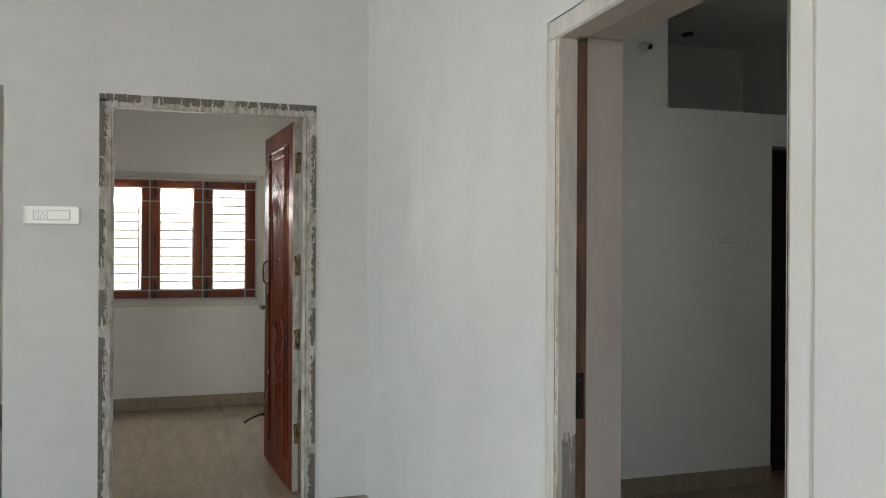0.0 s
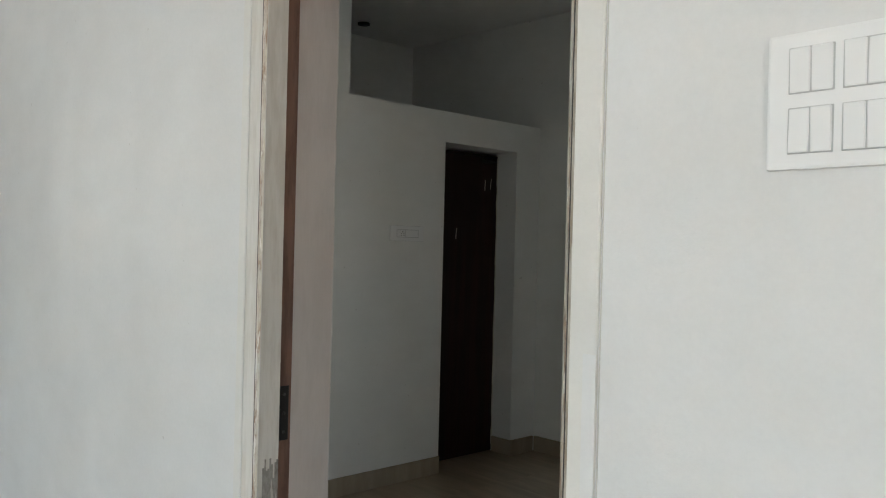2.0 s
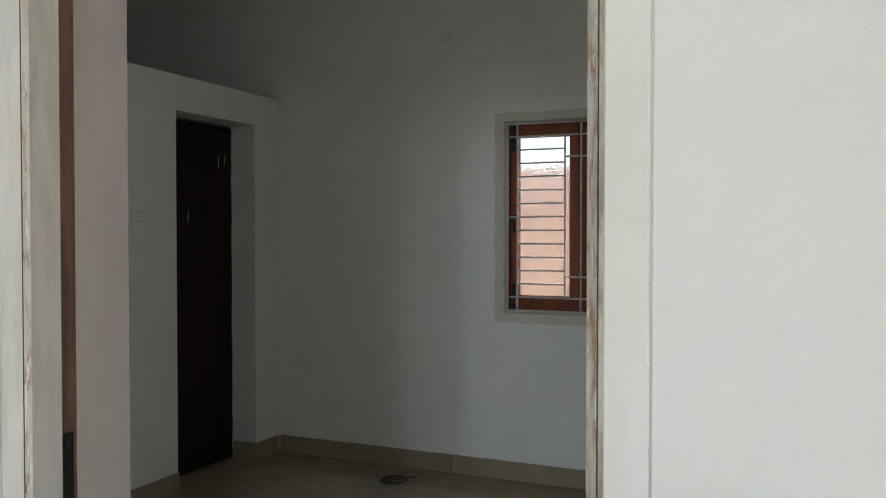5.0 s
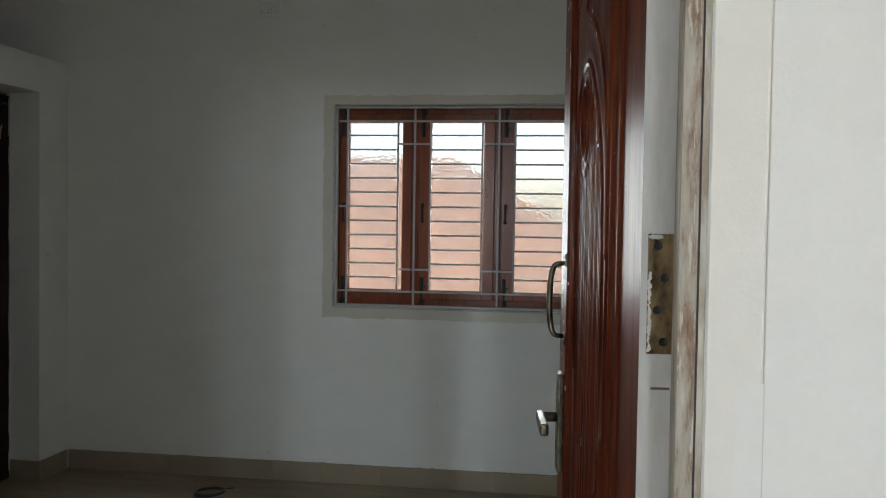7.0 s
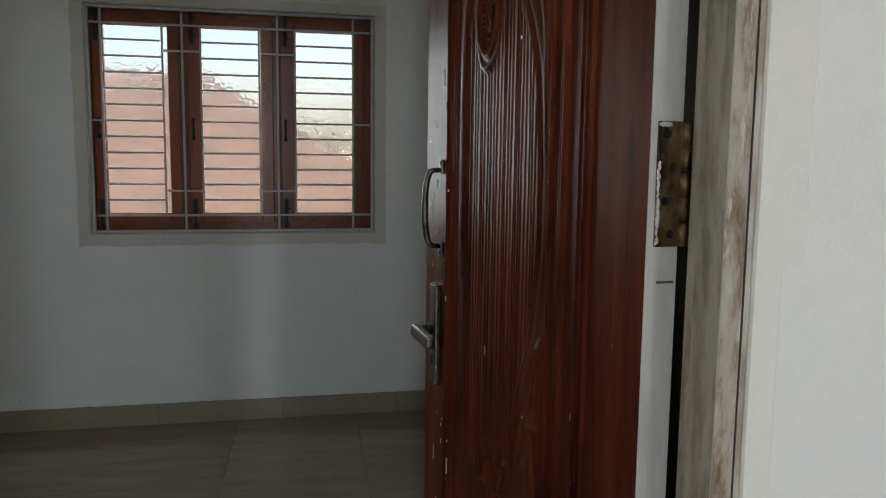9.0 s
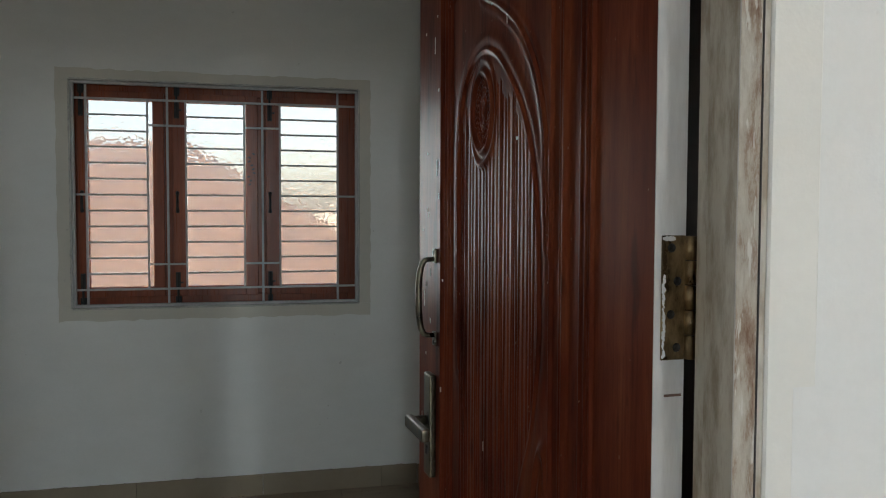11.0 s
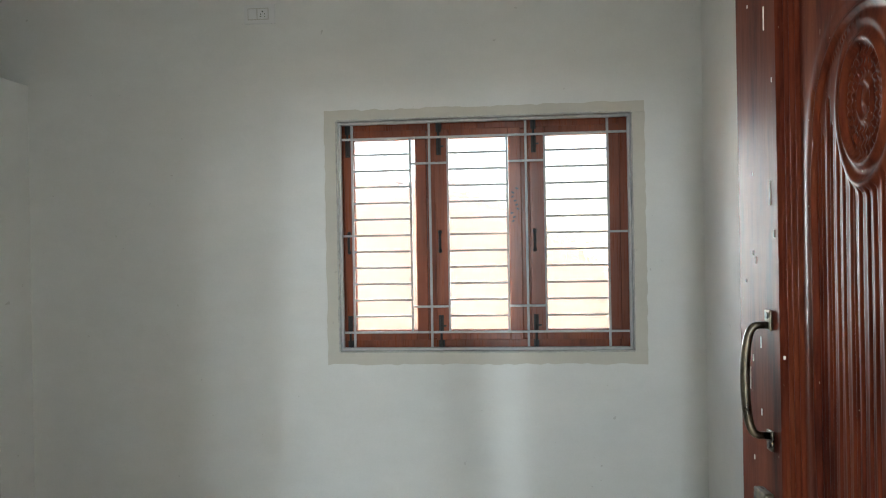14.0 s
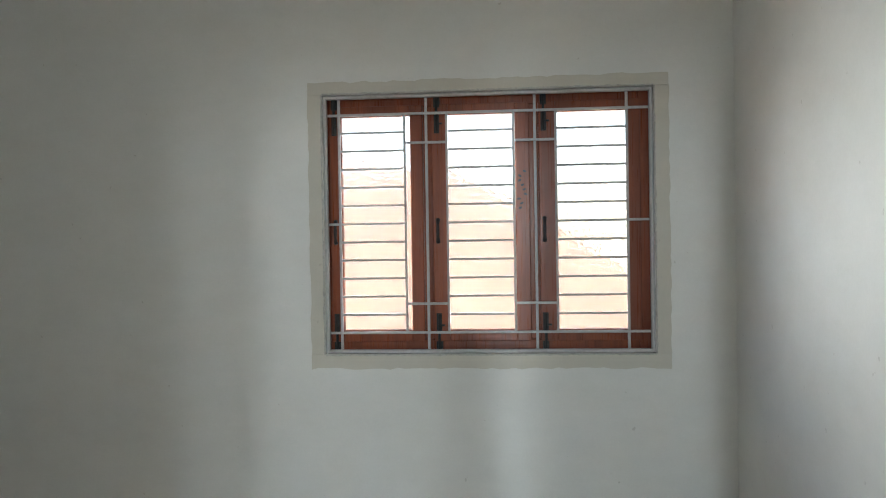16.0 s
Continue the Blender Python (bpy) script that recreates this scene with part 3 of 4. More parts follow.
    h += 0.0052 * ridge(med - 1.0, 0.085) + 0.0018 * ridge(med - 1.30, 0.10) - 0.0016 * (med < 0.92)
    h += np.where(med < 0.95, 0.0036 * (0.45 + 0.55 * np.cos(30 * ang)) * ridge(med - 0.74, 0.075) + 0.0034 * (0.5 + 0.5 * np.cos(22 * ang + 1.0)) * ridge(med - 0.54, 0.06), 0)
    h += 0.0030 * ridge(med - 0.32, 0.055) + 0.0030 * ridge(med, 0.13)
    h += np.where(med < 0.88, 0.0006 * np.sin(u * 1500 + 3 * np.sin(z * 900)) * np.sin(z * 1300 + 2 * np.sin(u * 700)), 0)
    # crescent under it
    h += 0.0042 * ridge(med - 1.34, 0.10) * ridge(ang + math.pi / 2, 0.55)
    # vine in the lower half
    vine = [(0.45, 0.88), (0.38, 0.78), (0.44, 0.66), (0.36, 0.54), (0.42, 0.42), (0.37, 0.30)]
    d3, vl = curve_distance(u, z, vine)
    h += 0.006 * ridge(d3, 0.007)
    for k in range(4, len(vl) - 2, 5):
        cx, cz = vl[k]
        for s in (-1, 1):
            a = s * 0.9
            ux, uz = cx + s * 0.042, cz + 0.03
            p = (u - ux) * math.cos(a) + (z - uz) * math.sin(a)
            q = -(u - ux) * math.sin(a) + (z - uz) * math.cos(a)
            e = np.hypot(p / 0.034, q / 0.016)
            h += 0.006 * ridge(e - 0.9, 0.25) + 0.003 * ridge(q / 0.004, 1) * (e < 0.9)
    for cx, cz, a in ((0.268, 1.06, 0.15), (0.302, 0.985, 0.5), (0.262, 0.95, -0.2)):
        p = (u - cx) * math.cos(a) + (z - cz) * math.sin(a)
        q = -(u - cx) * math.sin(a) + (z - cz) * math.cos(a)
        e = np.hypot(p / 0.02, q / 0.06)
        h += 0.005 * ridge(e - 0.9, 0.2) + 0.003 * ridge(e, 0.3)
    return h


def grid_mesh(name, us, zs, h, mat):
    nu, nz = len(us), len(zs)
    uu, zz = np.meshgrid(us, zs)
    co = np.stack([uu, h, zz], -1).reshape(-1, 3)
    idx = np.arange(nu * nz).reshape(nz, nu)
    quads = np.stack([idx[:-1, :-1], idx[1:, :-1], idx[1:, 1:], idx[:-1, 1:]], -1).reshape(-1, 4)
    me = bpy.data.meshes.new(name)
    me.from_pydata(co.tolist(), [], quads.tolist())
    me.materials.append(mat)
    me.polygons.foreach_set("use_smooth", [True] * len(me.polygons))
    return me


def screw(parent, m):
    bm = bmesh.new()
    bmesh.ops.create_cone(bm, cap_ends=True, segments=12, radius1=0.0046, radius2=0.0036, depth=0.0016)
    s = part("screw", bm, SCREW, parent)
    s.matrix_basis = m
    return s


def carved_door(name, m, width, height, label, fine, seed, edge_mat, edge_label):
    """Leaf hinged at its local origin; local x runs to the free edge, +y is the carved face."""
    ob = thing(name, m, label, "door", "carved doors", "structure")
    T = 0.034
    us = np.linspace(0, width, int(520 * fine))
    zs = np.linspace(0.012, height, int(460 * fine))
    uu, zz = np.meshgrid(us, zs)
    h = carving(uu * 0.834 / width, zz * 2.02 / height)
    face = new("carved_face", grid_mesh("carved_face", us, zs, h, MAHOGANY))
    face.parent = ob
    bm = bmesh.new()
    box(bm, 0.0, width, -T, -0.0075, 0.012, height)
    part("core", bm, MAHOGANY, ob)
    for x0, x1, mat, lb in ((-0.0016, -0.0001, edge_mat, edge_label), (width + 0.0001, width + 0.0012, MAHOGANY, "")):
        bm = bmesh.new()
        box(bm, x0, x1, -T, 0.0, 0.012, height)
        part("edge", bm, mat, ob, lb)
    bm = bmesh.new()
    box(bm, 0.0, width, -0.0072, -0.0001, height, height + 0.001)
    part("top_edge", bm, MAHOGANY, ob)
    # hinges
    k = height / 2.02
    for z in (0.33 * k, 0.84 * k, 1.34 * (1 if k < 1.02 else 0.995), 1.80 * k):
        bm = bmesh.new()
        box(bm, -0.0042, -0.0017, -0.0325, -0.0065, z - 0.0605, z + 0.0605, 0.0006)
        hinge = part("hinge", bm, BRASS, ob, "tarnished antique-brass butt hinge")
        for i in range(5):
            bm = bmesh.new()
            rod(bm, (-0.0055, -0.0375, z - 0.0605 + 0.0242 * i + 0.0006), (-0.0055, -0.0375, z - 0.0605 + 0.0242 * (i + 1) - 0.0006), 0.0062, 14)
            part("knuckle", bm, BRASS, hinge, "", True)
        bm = bmesh.new()
        rh = random.Random(int(z * 100))
        for q in range(38):
            zz = z - 0.057 + 0.0021 * q
            r = rh.uniform(0.0008, 0.0021)
            bmesh.ops.create_icosphere(bm, subdivisions=1, radius=r, matrix=Matrix.Translation((-0.0042, -0.0074 - 0.0022 * rh.random(), zz)) @ Matrix.Diagonal((0.3, 1.0, 1.5, 1)))
        for q in range(9):
            bmesh.ops.create_icosphere(bm, subdivisions=1, radius=rh.uniform(0.002, 0.0035), matrix=Matrix.Translation((-0.0042, -0.009 - 0.0011 * q, z + 0.0575)) @ Matrix.Diagonal((0.25, 1.2, 0.8, 1)))
        part("paint_smear", bm, PRIMER_WHITE, hinge, "white paint smear")
        for i in range(4):
            screw(hinge, pose(-0.0048, -0.0165 - 0.007 * (i % 2), z + 0.0485 - 0.0323 * i, 0, -90, 0))
    # saw slit in the primed edge under the middle hinge
    bm = bmesh.new()
    box(bm, -0.0022, -0.0012, -0.031, -0.012, 1.243 * k, 1.2455 * k)
    part("slit", bm, BARE_WOOD, ob)
    # pull handle
    s = width / 0.84
    u0 = 0.732 * s
    bm = bmesh.new()
    zc, rr = 1.267, []
    pts = []
    for k in range(25):
        t = k / 24 * 2 - 1
        pts.append((u0 + 0.003 * (1 - t * t), 0.004 + 0.028 * max(0.0, 1 - t * t) ** 0.42, zc + 0.070 * math.sin(t * math.pi / 2)))
        rr.append(0.0046 + 0.0014 * (1 - t * t))
    tube(bm, pts, rr, 12)
    pull = part("pull_handle", bm, BRASS_DARK, ob, "dark antique-brass bow handle", True)
    for z in (1.343, 1.191):
        bm = bmesh.new()
        box(bm, u0 - 0.009, u0 + 0.009, 0.0005, 0.0045, z - 0.013, z + 0.013, 0.0018, 2)
        part("mount", bm, BRASS_DARK, pull)
        screw(pull, pose(u0, 0.005, z + (0.006 if z > 1.3 else -0.006), -90, 0, 0))
    # lever lock
    v0 = 0.747 * s
    bm = bmesh.new()
    box(bm, v0 - 0.021, v0 + 0.021, 0.0, 0.013, 0.932, 1.124, 0.004, 2)
    lock = part("lock_plate", bm, BRASS_DARK, ob, "dark brass lever lock plate")
    bm = bmesh.new()
    rod(bm, (v0, 0.010, 1.036), (v0, 0.046, 1.036), 0.0095, 16)
    part("spindle", bm, BRASS_DARK, lock, "", True)
    bm = bmesh.new()
    box(bm, v0 - 0.105, v0 + 0.013, 0.036, 0.052, 1.024, 1.047, 0.005, 2)
    part("lever", bm, BRASS_DARK, lock, "square brass lever")
    bm = bmesh.new()
    box(bm, v0 - 0.003, v0 + 0.003, 0.0125, 0.0145, 0.972, 0.990, 0.001)
    part("keyhole", bm, PLASTIC_DARK, lock)
    # dried paint drips
    rnd2 = random.Random(seed)
    bm = bmesh.new()
    for _ in range(85):
        a = rnd2.random()
        u = width * (rnd2.uniform(0.80, 0.99) if a < 0.72 else rnd2.uniform(0.17, 0.8))
        z = rnd2.uniform(0.3, height - 0.05)
        L = rnd2.choice((0.004, 0.006, 0.009, 0.015, 0.03))
        hh = float(carving(np.array([u * 0.84 / width]), np.array([z * 2.02 / height]))[0])
        if abs(u - u0) < 0.03 and 0.9 < z < 1.4:
            continue
        box(bm, u - rnd2.uniform(0.0006, 0.0012), u + rnd2.uniform(0.0006, 0.0014), hh - 0.001, hh + 0.0008, z - L / 2, z + L / 2)
    part("paint_drip", bm, PAINT_DRIP, ob, "dried pale paint drips")["kind"] = "stuff"
    return ob


door_b = carved_door("door_1", pose(-0.018, 0.052, 0, 0, 0, 96.3), 0.828, 2.02, "open mahogany-varnished door carved with a rosette and fluting", 1.5, 3, PRIMER_WHITE, "white primed hinge edge")
door_a = carved_door("door_2", pose(-3.512, -0.468, 0, 0, 0, 185.3), 0.88, 2.166, "open mahogany-varnished carved door with dark brass handles", 0.62, 8, CEMENT_FRAME, "cement-stained hinge edge")
# foot bolt of the other door
bm = bmesh.new()
tube(bm, [(0.86, 0.0, 0.30), (0.86, 0.03, 0.30), (0.862, 0.075, 0.285), (0.865, 0.12, 0.262), (0.866, 0.135, 0.25)], [0.012, 0.008, 0.007, 0.007, 0.011], 10)
part("door_stop", bm, IRON, door_a, "dark kick-down door stop", True)

# bathroom door
bath = thing("door_3", pose(-3.092, 2.384, 0), "closed dark brown flush bathroom door", "door", "", "structure")
bm = bmesh.new()
box(bm, -0.016, 0.016, 0.0, 0.660, 0.006, 2.062, 0.002)
part("leaf", bm, BATH_DOOR_GAP_SHADE, bath)
bm = bmesh.new()
rnd = random.Random(2)
for k in range(40):
    z = 0.05 + k * 0.05
    box(bm, -0.005, 0.018 + 0.0, 0.6565 - rnd.random() * 0.006, 0.6625, z, z + 0.05)
part("putty_edge", bm, CREAM, bath, "ragged putty along the door edge")
bm = bmesh.new()
box(bm, 0.016, 0.024, 0.50, 0.60, 2.005, 2.028, 0.003)
bolt = part("tower_bolt", bm, IRON, bath, "dark tower bolt")
bm = bmesh.new()
rod(bm, (0.026, 0.50, 2.016), (0.026, 0.63, 2.016), 0.005, 10)
part("bolt_rod", bm, IRON, bolt, "", True)
for y, z, b_ in ((0.535, 1.86, 0.006), (0.59, 1.872, 0.010), (0.27, 1.52, 0.008)):
    bm = bmesh.new()
    tube(bm, [(0.0166, y + b_ * (i / 5) ** 2, z - 0.045 + 0.015 * i) for i in range(6)], 0.0016, 5)
    part("scratch", bm, PAINT_DRIP, bath, "pale curved scratch")

# ---------------------------------------------------------------- windows


def window(name, m, label, seed):
    """Three-light wooden casement with a steel grille on the room side; x to the right, +y outward."""
    ob = thing(name, m, label, "window", "casement windows", "structure")
    y0, y1 = 0.075, 0.135
    # outer frame and mullions
    for x0, x1, z0, z1 in ((0, 0.045, 0, WH), (WW - 0.052, WW, 0, WH), (0.0452, WW - 0.0522, 0, 0.052), (0.0452, WW - 0.0522, WH - 0.048, WH), (0.410, 0.459, 0.0522, WH - 0.0482), (0.853, 0.903, 0.0522, WH - 0.0482)):
        bm = bmesh.new()
        box(bm, x0, x1, y0, y1, z0, z1, 0.004)
        part("frame_member", bm, WINDOW_WOOD, ob)
    # casements
    for x0, x1, g0, g1 in ((0.020, 0.415, 0.072, 0.362), (0.454, 0.859, 0.520, 0.800), (0.897, WW - 0.047, 0.968, 1.260)):
        bm = bmesh.new()
        za, zb, ga, gb = 0.047, WH - 0.043, 0.096, WH - 0.088
        for a, b_, c, d in ((x0, g0, za, zb), (g1, x1, za, zb), (g0 + 0.0002, g1 - 0.0002, za, ga), (g0 + 0.0002, g1 - 0.0002, gb, zb)):
            box(bm, a, b_, 0.044, 0.074, c, d, 0.003)
        cas = part("casement", bm, WINDOW_WOOD, ob)
        bm = bmesh.new()
        box(bm, g0 - 0.004, g1 + 0.004, 0.058, 0.062, ga - 0.004, gb + 0.004)
        pane = part("pane", bm, GLASS, cas, "hammered obscure glass pane")
        pane.visible_shadow = False
        xm = x0 + 0.021
        # pull and tower bolts on the hanging stile
        bm = bmesh.new()
        tube(bm, [(xm, 0.043, 0.555), (xm, 0.036, 0.552), (xm, 0.031, 0.535), (xm, 0.030, 0.51), (xm, 0.031, 0.485), (xm, 0.036, 0.468), (xm, 0.043, 0.465)], [0.010, 0.008, 0.0055, 0.007, 0.0055, 0.008, 0.010], 8)
        part("pull", bm, IRON, cas, "black iron pull", True)
        for z0, z1, kz in ((0.012, 0.165, 0.115), (WH - 0.165, WH - 0.012, WH - 0.125)):
            bm = bmesh.new()
            box(bm, xm - 0.011, xm + 0.011, 0.038, 0.0435, z0 + (0.075 if z0 < 0.5 else 0), z1 - (0 if z0 < 0.5 else 0.075), 0.001)
            box(bm, xm - 0.012, xm + 0.012, 0.038, 0.0745, z0 if z0 < 0.5 else z1 - 0.045, z0 + 0.035 if z0 < 0.5 else z1, 0.001)
            rod(bm, (xm, 0.036, z0 + 0.004), (xm, 0.036, z1 - 0.004), 0.0055, 8)
            rod(bm, (xm, 0.036, kz), (xm + 0.024, 0.034, kz), 0.004, 8)
            part("tower_bolt", bm, IRON, cas, "black iron tower bolt")
    # sooty finger smudges on the middle stile
    rnd3 = random.Random(seed)
    bm = bmesh.new()
    for k in range(9):
        x, z = 0.818 + rnd3.uniform(-0.006, 0.026), 0.60 + k * 0.019
        bmesh.ops.create_circle(bm, cap_ends=True, segments=10, radius=1, matrix=Matrix.LocRotScale((x, 0.0434, z), Euler((radians(90), radians(rnd3.uniform(-40, 40)), 0)), (0.008, 0.0045, 1)))
    part("smudge", bm, SMUDGE, ob, "grey cement smudges")
    # grille
    yg = 0.022

    def bar(x0, z0, x1, z1, w, d, yy=yg):
        bm = bmesh.new()
        if x0 == x1:
            box(bm, x0 - w / 2, x0 + w / 2, yy - d / 2, yy + d / 2, z0, z1, 0.001)
        else:
            box(bm, x0, x1, yy - d / 2, yy + d / 2, z0 - w / 2, z0 + w / 2, 0.001)
        part("bar", bm, GRILL, grille)

    bm = bmesh.new()
    e = 0.0065
    for a, b_, c, d in ((0.002, 0.002 + 2 * e, 0.003, WH - 0.003), (WW - 0.002 - 2 * e, WW - 0.002, 0.003, WH - 0.003), (0.0152, WW - 0.0152, 0.003, 0.016), (0.0152, WW - 0.0152, WH - 0.016, WH - 0.003)):
        box(bm, a, b_, 0.010, 0.034, c, d, 0.001)
    grille = part("grille", bm, GRILL, ob, "pale grey enamelled steel grille")
    zt, zb = WH - 0.083, 0.087
    bar(0.0155, zt, WW - 0.0155, zt, 0.010, 0.010)
    bar(0.0155, zb, WW - 0.0155, zb, 0.010, 0.010)
    for x in (0.066, 0.433, 0.882, 1.254):
        bar(x, 0.0165, x, WH - 0.0165, 0.011, 0.0085, yg + 0.0005)
    for x in (0.342, 0.518, 0.794, 0.967):
        bar(x, zb + 0.0055, x, zt - 0.0055, 0.010, 0.0085)
    for x0, x1, z in ((0.3475, 0.5125, WH - 0.204), (0.3475, 0.5125, 0.207), (0.7995, 0.9615, WH - 0.204), (0.7995, 0.9615, 0.207), (0.0155, 0.060, 0.543), (1.260, WW - 0.0155, 0.543)):
        bar(x0, z, x1, z, 0.010, 0.010)
    for x0, x1 in ((0.072, 0.3365), (0.5235, 0.7885), (0.9725, 1.2480)):
        for k in range(1, 12):
            z = zb + (zt - zb) * k / 12
            bar(x0, z, x1, z, 0.0098, 0.0085)
    # cream putty border trowelled on the wall, and a rough grey lip round the opening
    b = 0.060
    rb = random.Random(seed + 30)
    for p, q in (((-b, WH), (-b, 0)), ((WW + b, 0), (WW + b, WH))):
        bm = bmesh.new()
        ragged(bm, p, q, 0.0, -b + 0.0006, -0.0035, 0.0, rb, 0.03, 0.0035, 0.0004)
        part("putty_border", bm, CREAM, ob, "cream putty border")
    for p, q in (((-b, 0), (WW + b, 0)), ((WW + b, WH), (-b, WH))):
        bm = bmesh.new()
        ragged(bm, p, q, 0.0006, b if p[1] == 0 else b * 0.85, -0.0036, 0.0, rb, 0.03, 0.0, 0.0045)
        part("putty_border", bm, CREAM, ob, "cream putty border")
    for p, q in (((-0.003, WH), (-0.003, 0)), ((0, -0.003), (WW, -0.003)), ((WW + 0.003, 0), (WW + 0.003, WH)), ((WW, WH + 0.003), (0, WH + 0.003))):
        bm = bmesh.new()
        ragged(bm, p, q, -0.002, 0.0035, -0.0060, 0.002, rb, 0.018, 0.001, 0.0018)
        part("mortar_lip", bm, MORTAR, ob, "rough grey mortar lip")
    return ob


window("window_1", NORTH @ pose(WU0, 0, WZ0), "closed brown wooden three-light window with hammered glass and grille", 4)
window("window_2", pose(XA, AY0, WZ0, 0, 0, 90), "closed brown wooden three-light window behind a pale grille", 6)

# ---------------------------------------------------------------- small fittings


def rocker(parent, x0, x1, z0, z1, tilt):
    bm = bmesh.new()
    box(bm, x0, x1, -0.0125, -0.008, z0, z1, 0.0012)
    for v in bm.verts:
        if v.co.y < -0.01:
            v.co.y -= tilt * (v.co.z - (z0 + z1) / 2)
    part("rocker", bm, PLASTIC, parent)


def socket(parent, x0, x1, z0, z1):
    bm = bmesh.new()
    box(bm, x0, x1, -0.0115, -0.008, z0, z1, 0.001)
    so = part("socket", bm, PLASTIC, parent)
    cx, cz, r = (x0 + x1) / 2, (z0 + z1) / 2, (z1 - z0) / 2
    for dx, dz, rr in ((0, 0.45, 0.0034), (-0.4, -0.05, 0.0026), (0.4, -0.05, 0.0026), (-0.42, -0.55, 0.0026), (0.42, -0.55, 0.0026)):
        bm = bmesh.new()
        rod(bm, (cx + dx * r, -0.0108, cz + dz * r), (cx + dx * r, -0.0121, cz + dz * r), rr, 10)
        part("hole", bm, PLASTIC_DARK, so)


def plate(name, m, w, h, label):
    ob = thing(name, m, label, "switch", "wall switches")
    bm = bmesh.new()
    box(bm, 0, w, -0.009, 0.0, 0, h, 0.004, 2)
    part("plate", bm, PLASTIC, ob)
    return ob


# eight-way plates: socket and long rocker
for m, w, h in ((pose(XL, 1.945, 1.450, 0, 0, 90), 0.262, 0.092), (pose(X1, -1.854, 1.548, 0, 0, 90), 0.265, 0.095)):
    sw = plate("switch_plate", m, w, h, "white modular switch plate with one socket on a wall")
    bm = bmesh.new()
    box(bm, 0.048, w - 0.042, -0.0105, -0.0085, 0.022, h - 0.022, 0.001)
    part("insert", bm, PLASTIC_GREY, sw)
    rocker(sw, 0.051, 0.072, 0.024, h - 0.024, 0.06)
    socket(sw, 0.074, 0.112, 0.024, h - 0.024)
    bm = bmesh.new()
    box(bm, 0.116, w - 0.046, -0.0122, -0.008, 0.025, h - 0.025, 0.001)
    part("blank", bm, PLASTIC, sw)

# switch board beside the bedroom door
sb = plate("switch_board", pose(0.317, Y_HALL, 1.524), 0.214, 0.160, "large white switch board with twelve rocker switches")
for c in range(3):
    for r in range(2):
        x0, z0 = 0.027 + 0.061 * c, 0.019 + 0.070 * r
        bm = bmesh.new()
        box(bm, x0 - 0.001, x0 + 0.051, -0.0105, -0.0085, z0 - 0.001, z0 + 0.053, 0.0008)
        part("bezel", bm, PLASTIC_GREY, sb)
        for k in range(2):
            rocker(sb, x0 + 0.0252 * k + 0.0005, x0 + 0.0252 * k + 0.0243, z0, z0 + 0.052, 0.05 if (c + k + r) % 3 else -0.05)

# high outlet on the window wall
so = plate("power_outlet", NORTH @ pose(0.481, 0, 2.520), 0.150, 0.092, "white power outlet with a switch high on the wall")
bm = bmesh.new()
box(bm, 0.018, 0.120, -0.0105, -0.0085, 0.018, 0.074, 0.0008)
part("insert", bm, PIPE, so)
rocker(so, 0.022, 0.062, 0.022, 0.070, 0.05)
socket(so, 0.066, 0.116, 0.022, 0.070)

# conduit stub beside the loft
co = thing("conduit_stub", pose(XL, 1.474, 2.608), "open grey conduit stub in the wall", "conduit")
bm = bmesh.new()
bmesh.ops.create_cone(bm, cap_ends=True, segments=20, radius1=0.034, radius2=0.03, depth=0.012, matrix=pose(0.006, 0, 0, 0, 90, 0))
part("collar", bm, PIPE, co, "", True)
bm = bmesh.new()
rod(bm, (0.012, 0, 0), (0.055, 0.004, -0.004), 0.022, 18)
part("pipe", bm, PIPE, co, "", True)
bm = bmesh.new()
rod(bm, (0.0552, 0.004, -0.004), (0.0560, 0.004, -0.004), 0.018, 18)
part("opening", bm, PLASTIC_DARK, co, "dark pipe opening")

# lamp hole in the loft ceiling
sp = thing("ceiling_lamp_box", pose(-3.95, 2.50, H), "dark round lamp box in the loft ceiling", "lamp box")
bm = bmesh.new()
rod(bm, (0, 0, -0.012), (0, 0, 0.0), 0.045, 24)
part("rim", bm, IRON, sp, "", True)

# hose coil on the bedroom floor
bm = bmesh.new()
pts = []
for i in range(73):
    a = i / 72 * 3 * 2 * math.pi
    r = 0.062 + 0.006 * math.sin(a * 0.7) + 0.004 * (i / 72)
    pts.append((r * 1.15 * math.cos(a), r * math.sin(a), 0.008 + 0.012 * i / 72))
pts += [(0.10, 0.02, 0.012), (0.13, 0.035, 0.0075)]
tube(bm, pts, 0.0043, 8)
hose = new("hose_coil", mesh_of("hose_coil", bm, RUBBER, True))
hose.matrix_world = pose(-1.915, 3.03, 0, 0, 0, 35)
tagged(hose, "small coil of black hose lying on the tiled floor", "hose")

# ---------------------------------------------------------------- tiles
tile_meshes = {}


def tile_mesh(w, d, hgt, mat, name):
    key = (round(w, 4), round(d, 4), round(hgt, 4), mat.name)
    if key not in tile_meshes:
        bm = bmesh.new()
        box(bm, 0, w, 0, d, -hgt, 0)
        top = [f for f in bm.faces if f.normal.z > 0.9]
        bmesh.ops.bevel(bm, geom=list({e for f in top for e in f.edges}), offset=0.0006, segments=1, affect="EDGES")
        tile_meshes[key] = mesh_of(name, bm, mat)
    return tile_meshes[key]


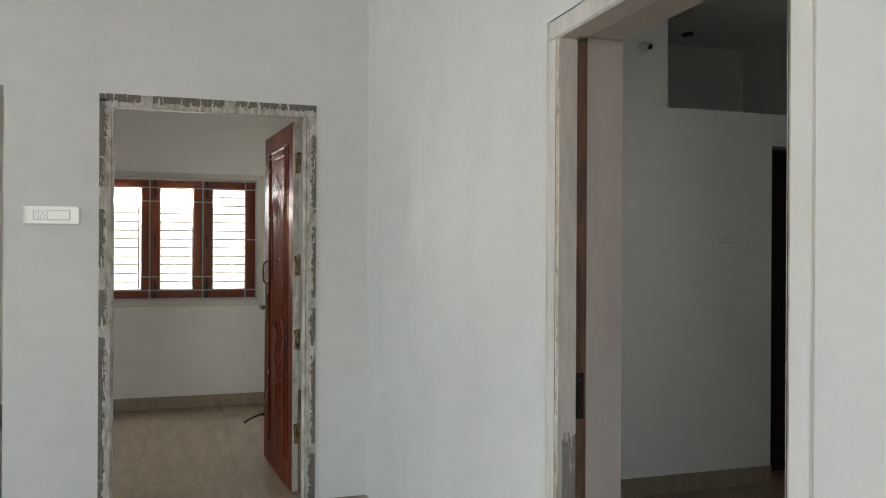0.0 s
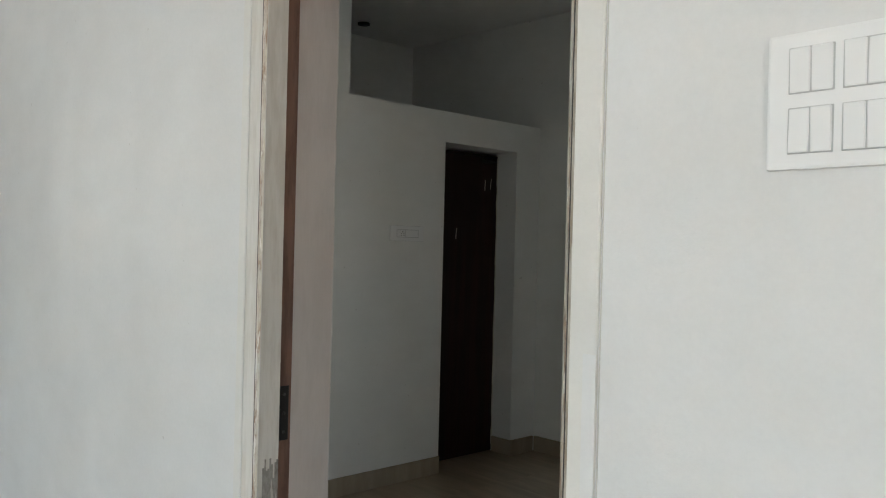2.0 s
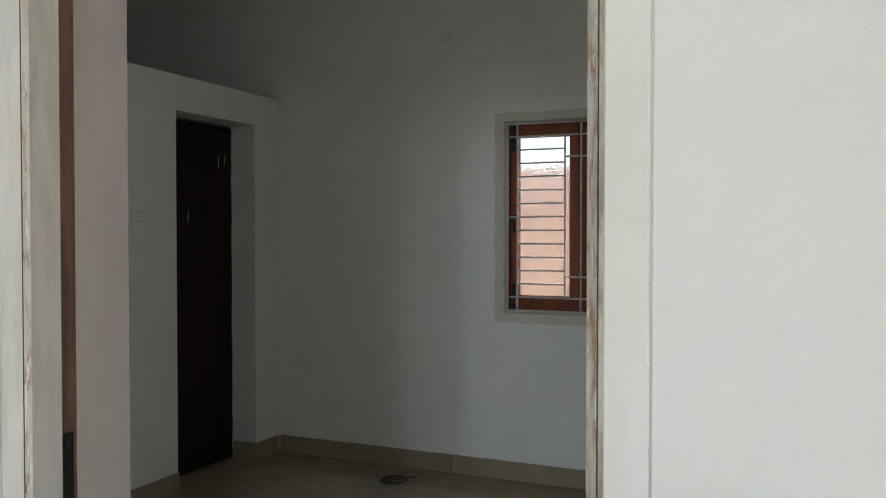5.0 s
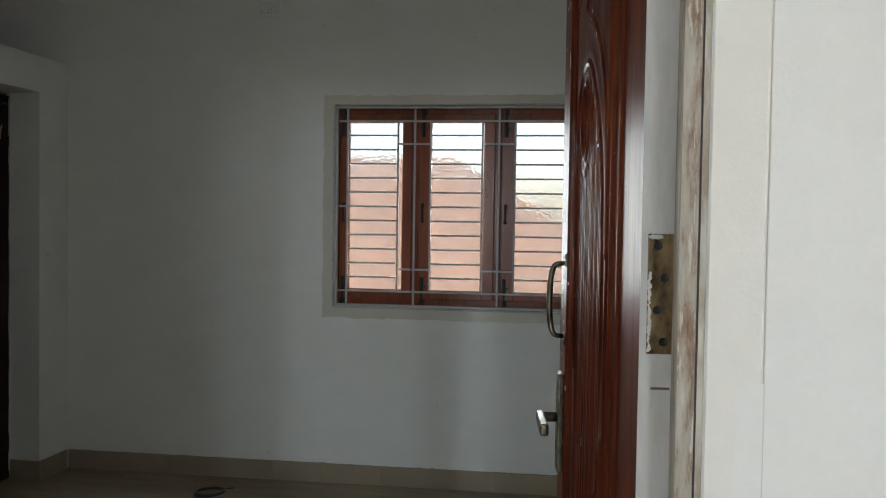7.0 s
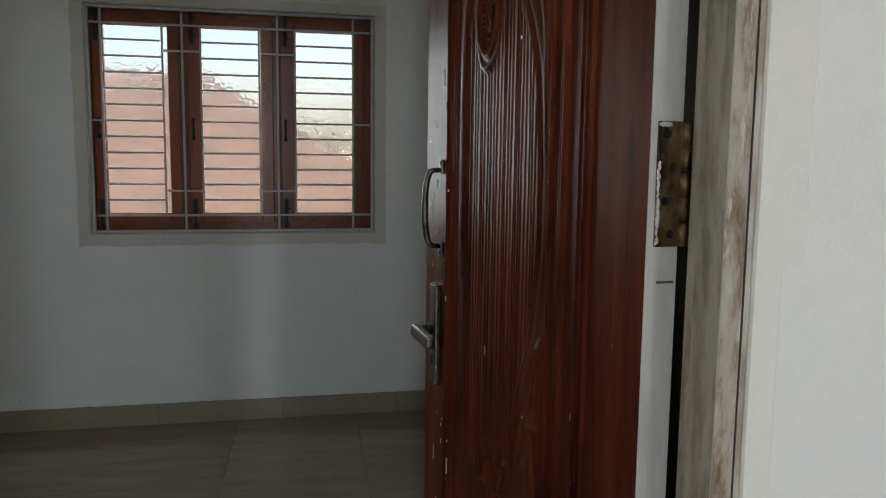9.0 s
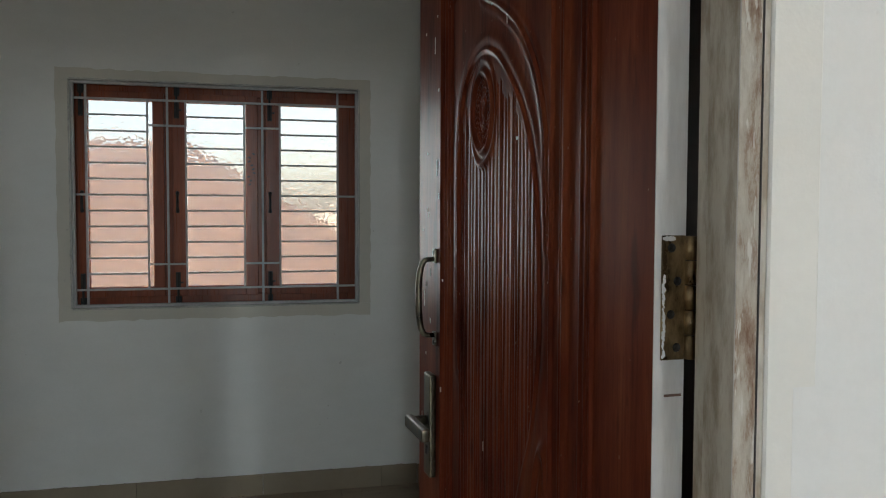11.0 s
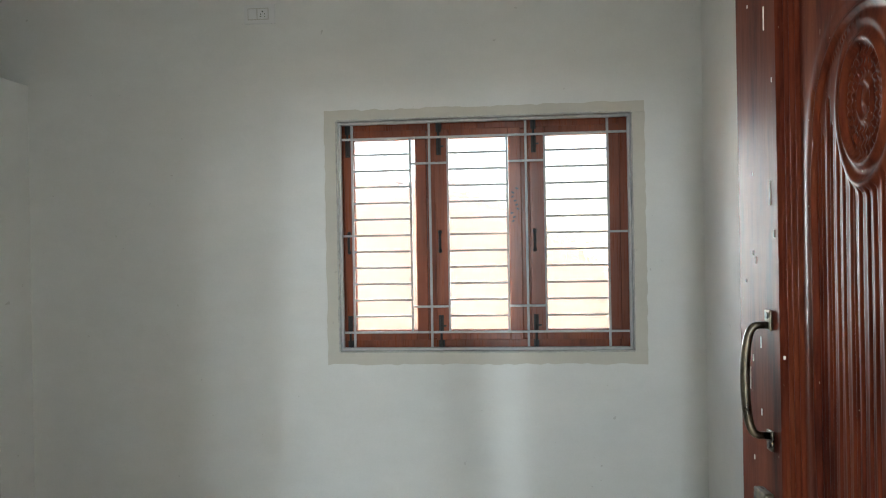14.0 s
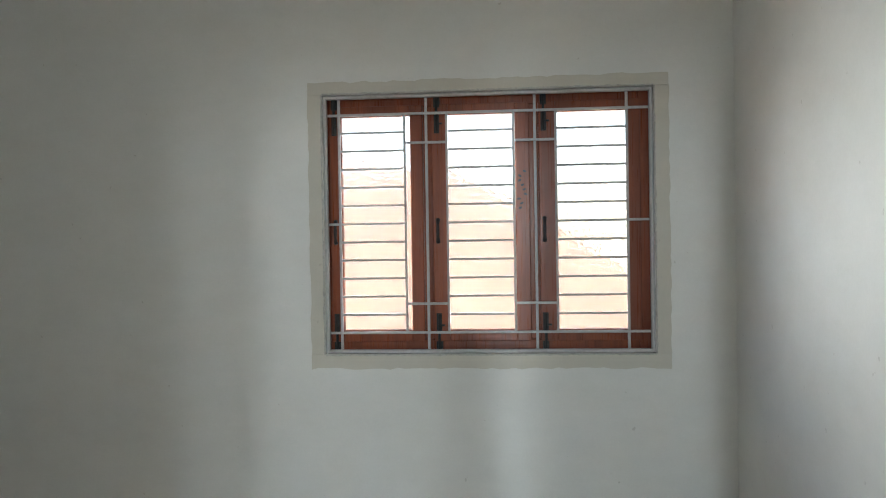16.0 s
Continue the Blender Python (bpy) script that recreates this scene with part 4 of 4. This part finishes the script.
def lay(x0, x1, y0, y1, size=0.6, gap=0.0006):
    y = y0
    while y < y1 - 0.01:
        x = x0
        while x < x1 - 0.01:
            w, d = min(size, x1 - x) - gap, min(size, y1 - y) - gap
            ob = new("tile", tile_mesh(w, d, 0.0105, TILE, "tile"))
            ob.parent = floor
            ob.location = (x + gap / 2, y + gap / 2, 0)
            x += size
        y += size


def skirting(name, pieces, label):
    """A row of skirting tiles; pieces: start, end, wall normal."""
    ob = thing(name, pose(0, 0, 0), label, "skirting", "", "structure")
    for (xa, ya), (xb, yb), (nx, ny) in pieces:
        L = math.hypot(xb - xa, yb - ya)
        ux, uy = (xb - xa) / L, (yb - ya) / L
        s = 0.0
        while s < L - 0.004:
            e = min(s + 0.6, L)
            w = e - s - 0.0012
            key = ("skirt", round(w, 4))
            if key not in tile_meshes:
                bm = bmesh.new()
                box(bm, 0, w, 0, 0.011, 0.0005, 0.106, 0.0012)
                tile_meshes[key] = mesh_of("skirting_tile", bm, SKIRT)
            t = new("skirting_tile", tile_meshes[key])
            t.parent = ob
            if ux * ny - uy * nx > 0:
                px, py, a = xa + ux * s, ya + uy * s, math.degrees(math.atan2(uy, ux))
            else:
                px, py, a = xa + ux * e, ya + uy * e, math.degrees(math.atan2(-uy, -ux))
            t.matrix_basis = pose(px, py, 0, 0, 0, a)
            s = e
    return ob


skirting("baseboard_bedroom", [((XL + 0.012, wall_y(XL)), (XR - 0.012, wall_y(XR)), (math.sin(radians(2.2)), -math.cos(radians(2.2)))), ((XL, Y_ROOM), (XL, 2.38), (1, 0)), ((XL, 3.047), (XL, wall_y(XL) - 0.012), (1, 0)), ((XL - 0.17, 3.047), (XL + 0.011, 3.047), (0, -1)), ((XR, Y_ROOM), (XR, wall_y(XR) - 0.012), (-1, 0))], "beige tile skirting along the bedroom walls")
skirting("baseboard_other_room", [((XA, -3.15), (XA, 0.0), (1, 0)), ((XA + 0.012, 0.0), (X1B, 0.0), (0, -1))], "beige tile skirting in the other room")
lay(XL - 0.2, XR, Y_ROOM, YW)
lay(JL, JR, Y_HALL, Y_ROOM)
lay(XA, X1B, -3.15, 0.0)
lay(X1, 3.4, -9.0, Y_HALL, 0.8)
lay(X1B, X1, D1L + 0.07, D1R - 0.07, 0.8)

# reddish grit swept against the skirting of the window wall
rnd = random.Random(21)
bm = bmesh.new()
for _ in range(420):
    x = rnd.uniform(XL + 0.05, XR - 0.05)
    on_top = rnd.random() < 0.25
    y = wall_y(x) - 0.005 if on_top else wall_y(x) - 0.012 - rnd.random() ** 2.2 * 0.16
    r = rnd.uniform(0.0012, 0.0042)
    z = 0.106 if on_top else 0.0
    bmesh.ops.create_icosphere(bm, subdivisions=1, radius=r, matrix=Matrix.Translation((x, y, z + r * 0.6)) @ Matrix.Diagonal((1.3, 1.0, 0.7, 1)))
grit = new("grit", mesh_of("grit", bm, BARE_WOOD, False))
tagged(grit, "reddish brick grit lying along the tile skirting", "grit", "", "stuff")

# swept rubble in the other room
bm = bmesh.new()
for _ in range(260):
    y, x = rnd.uniform(-1.9, -0.1), XA + 0.02 + rnd.random() ** 1.8 * 0.55
    r = rnd.uniform(0.0015, 0.007)
    bmesh.ops.create_icosphere(bm, subdivisions=1, radius=r, matrix=Matrix.Translation((x, y, r * 0.5)) @ Matrix.Diagonal((1.2, 1.6, 0.6, 1)))
rubble = new("rubble", mesh_of("rubble", bm, BARE_WOOD, False))
tagged(rubble, "reddish plaster crumbs swept along the tile skirting", "rubble", "", "stuff")
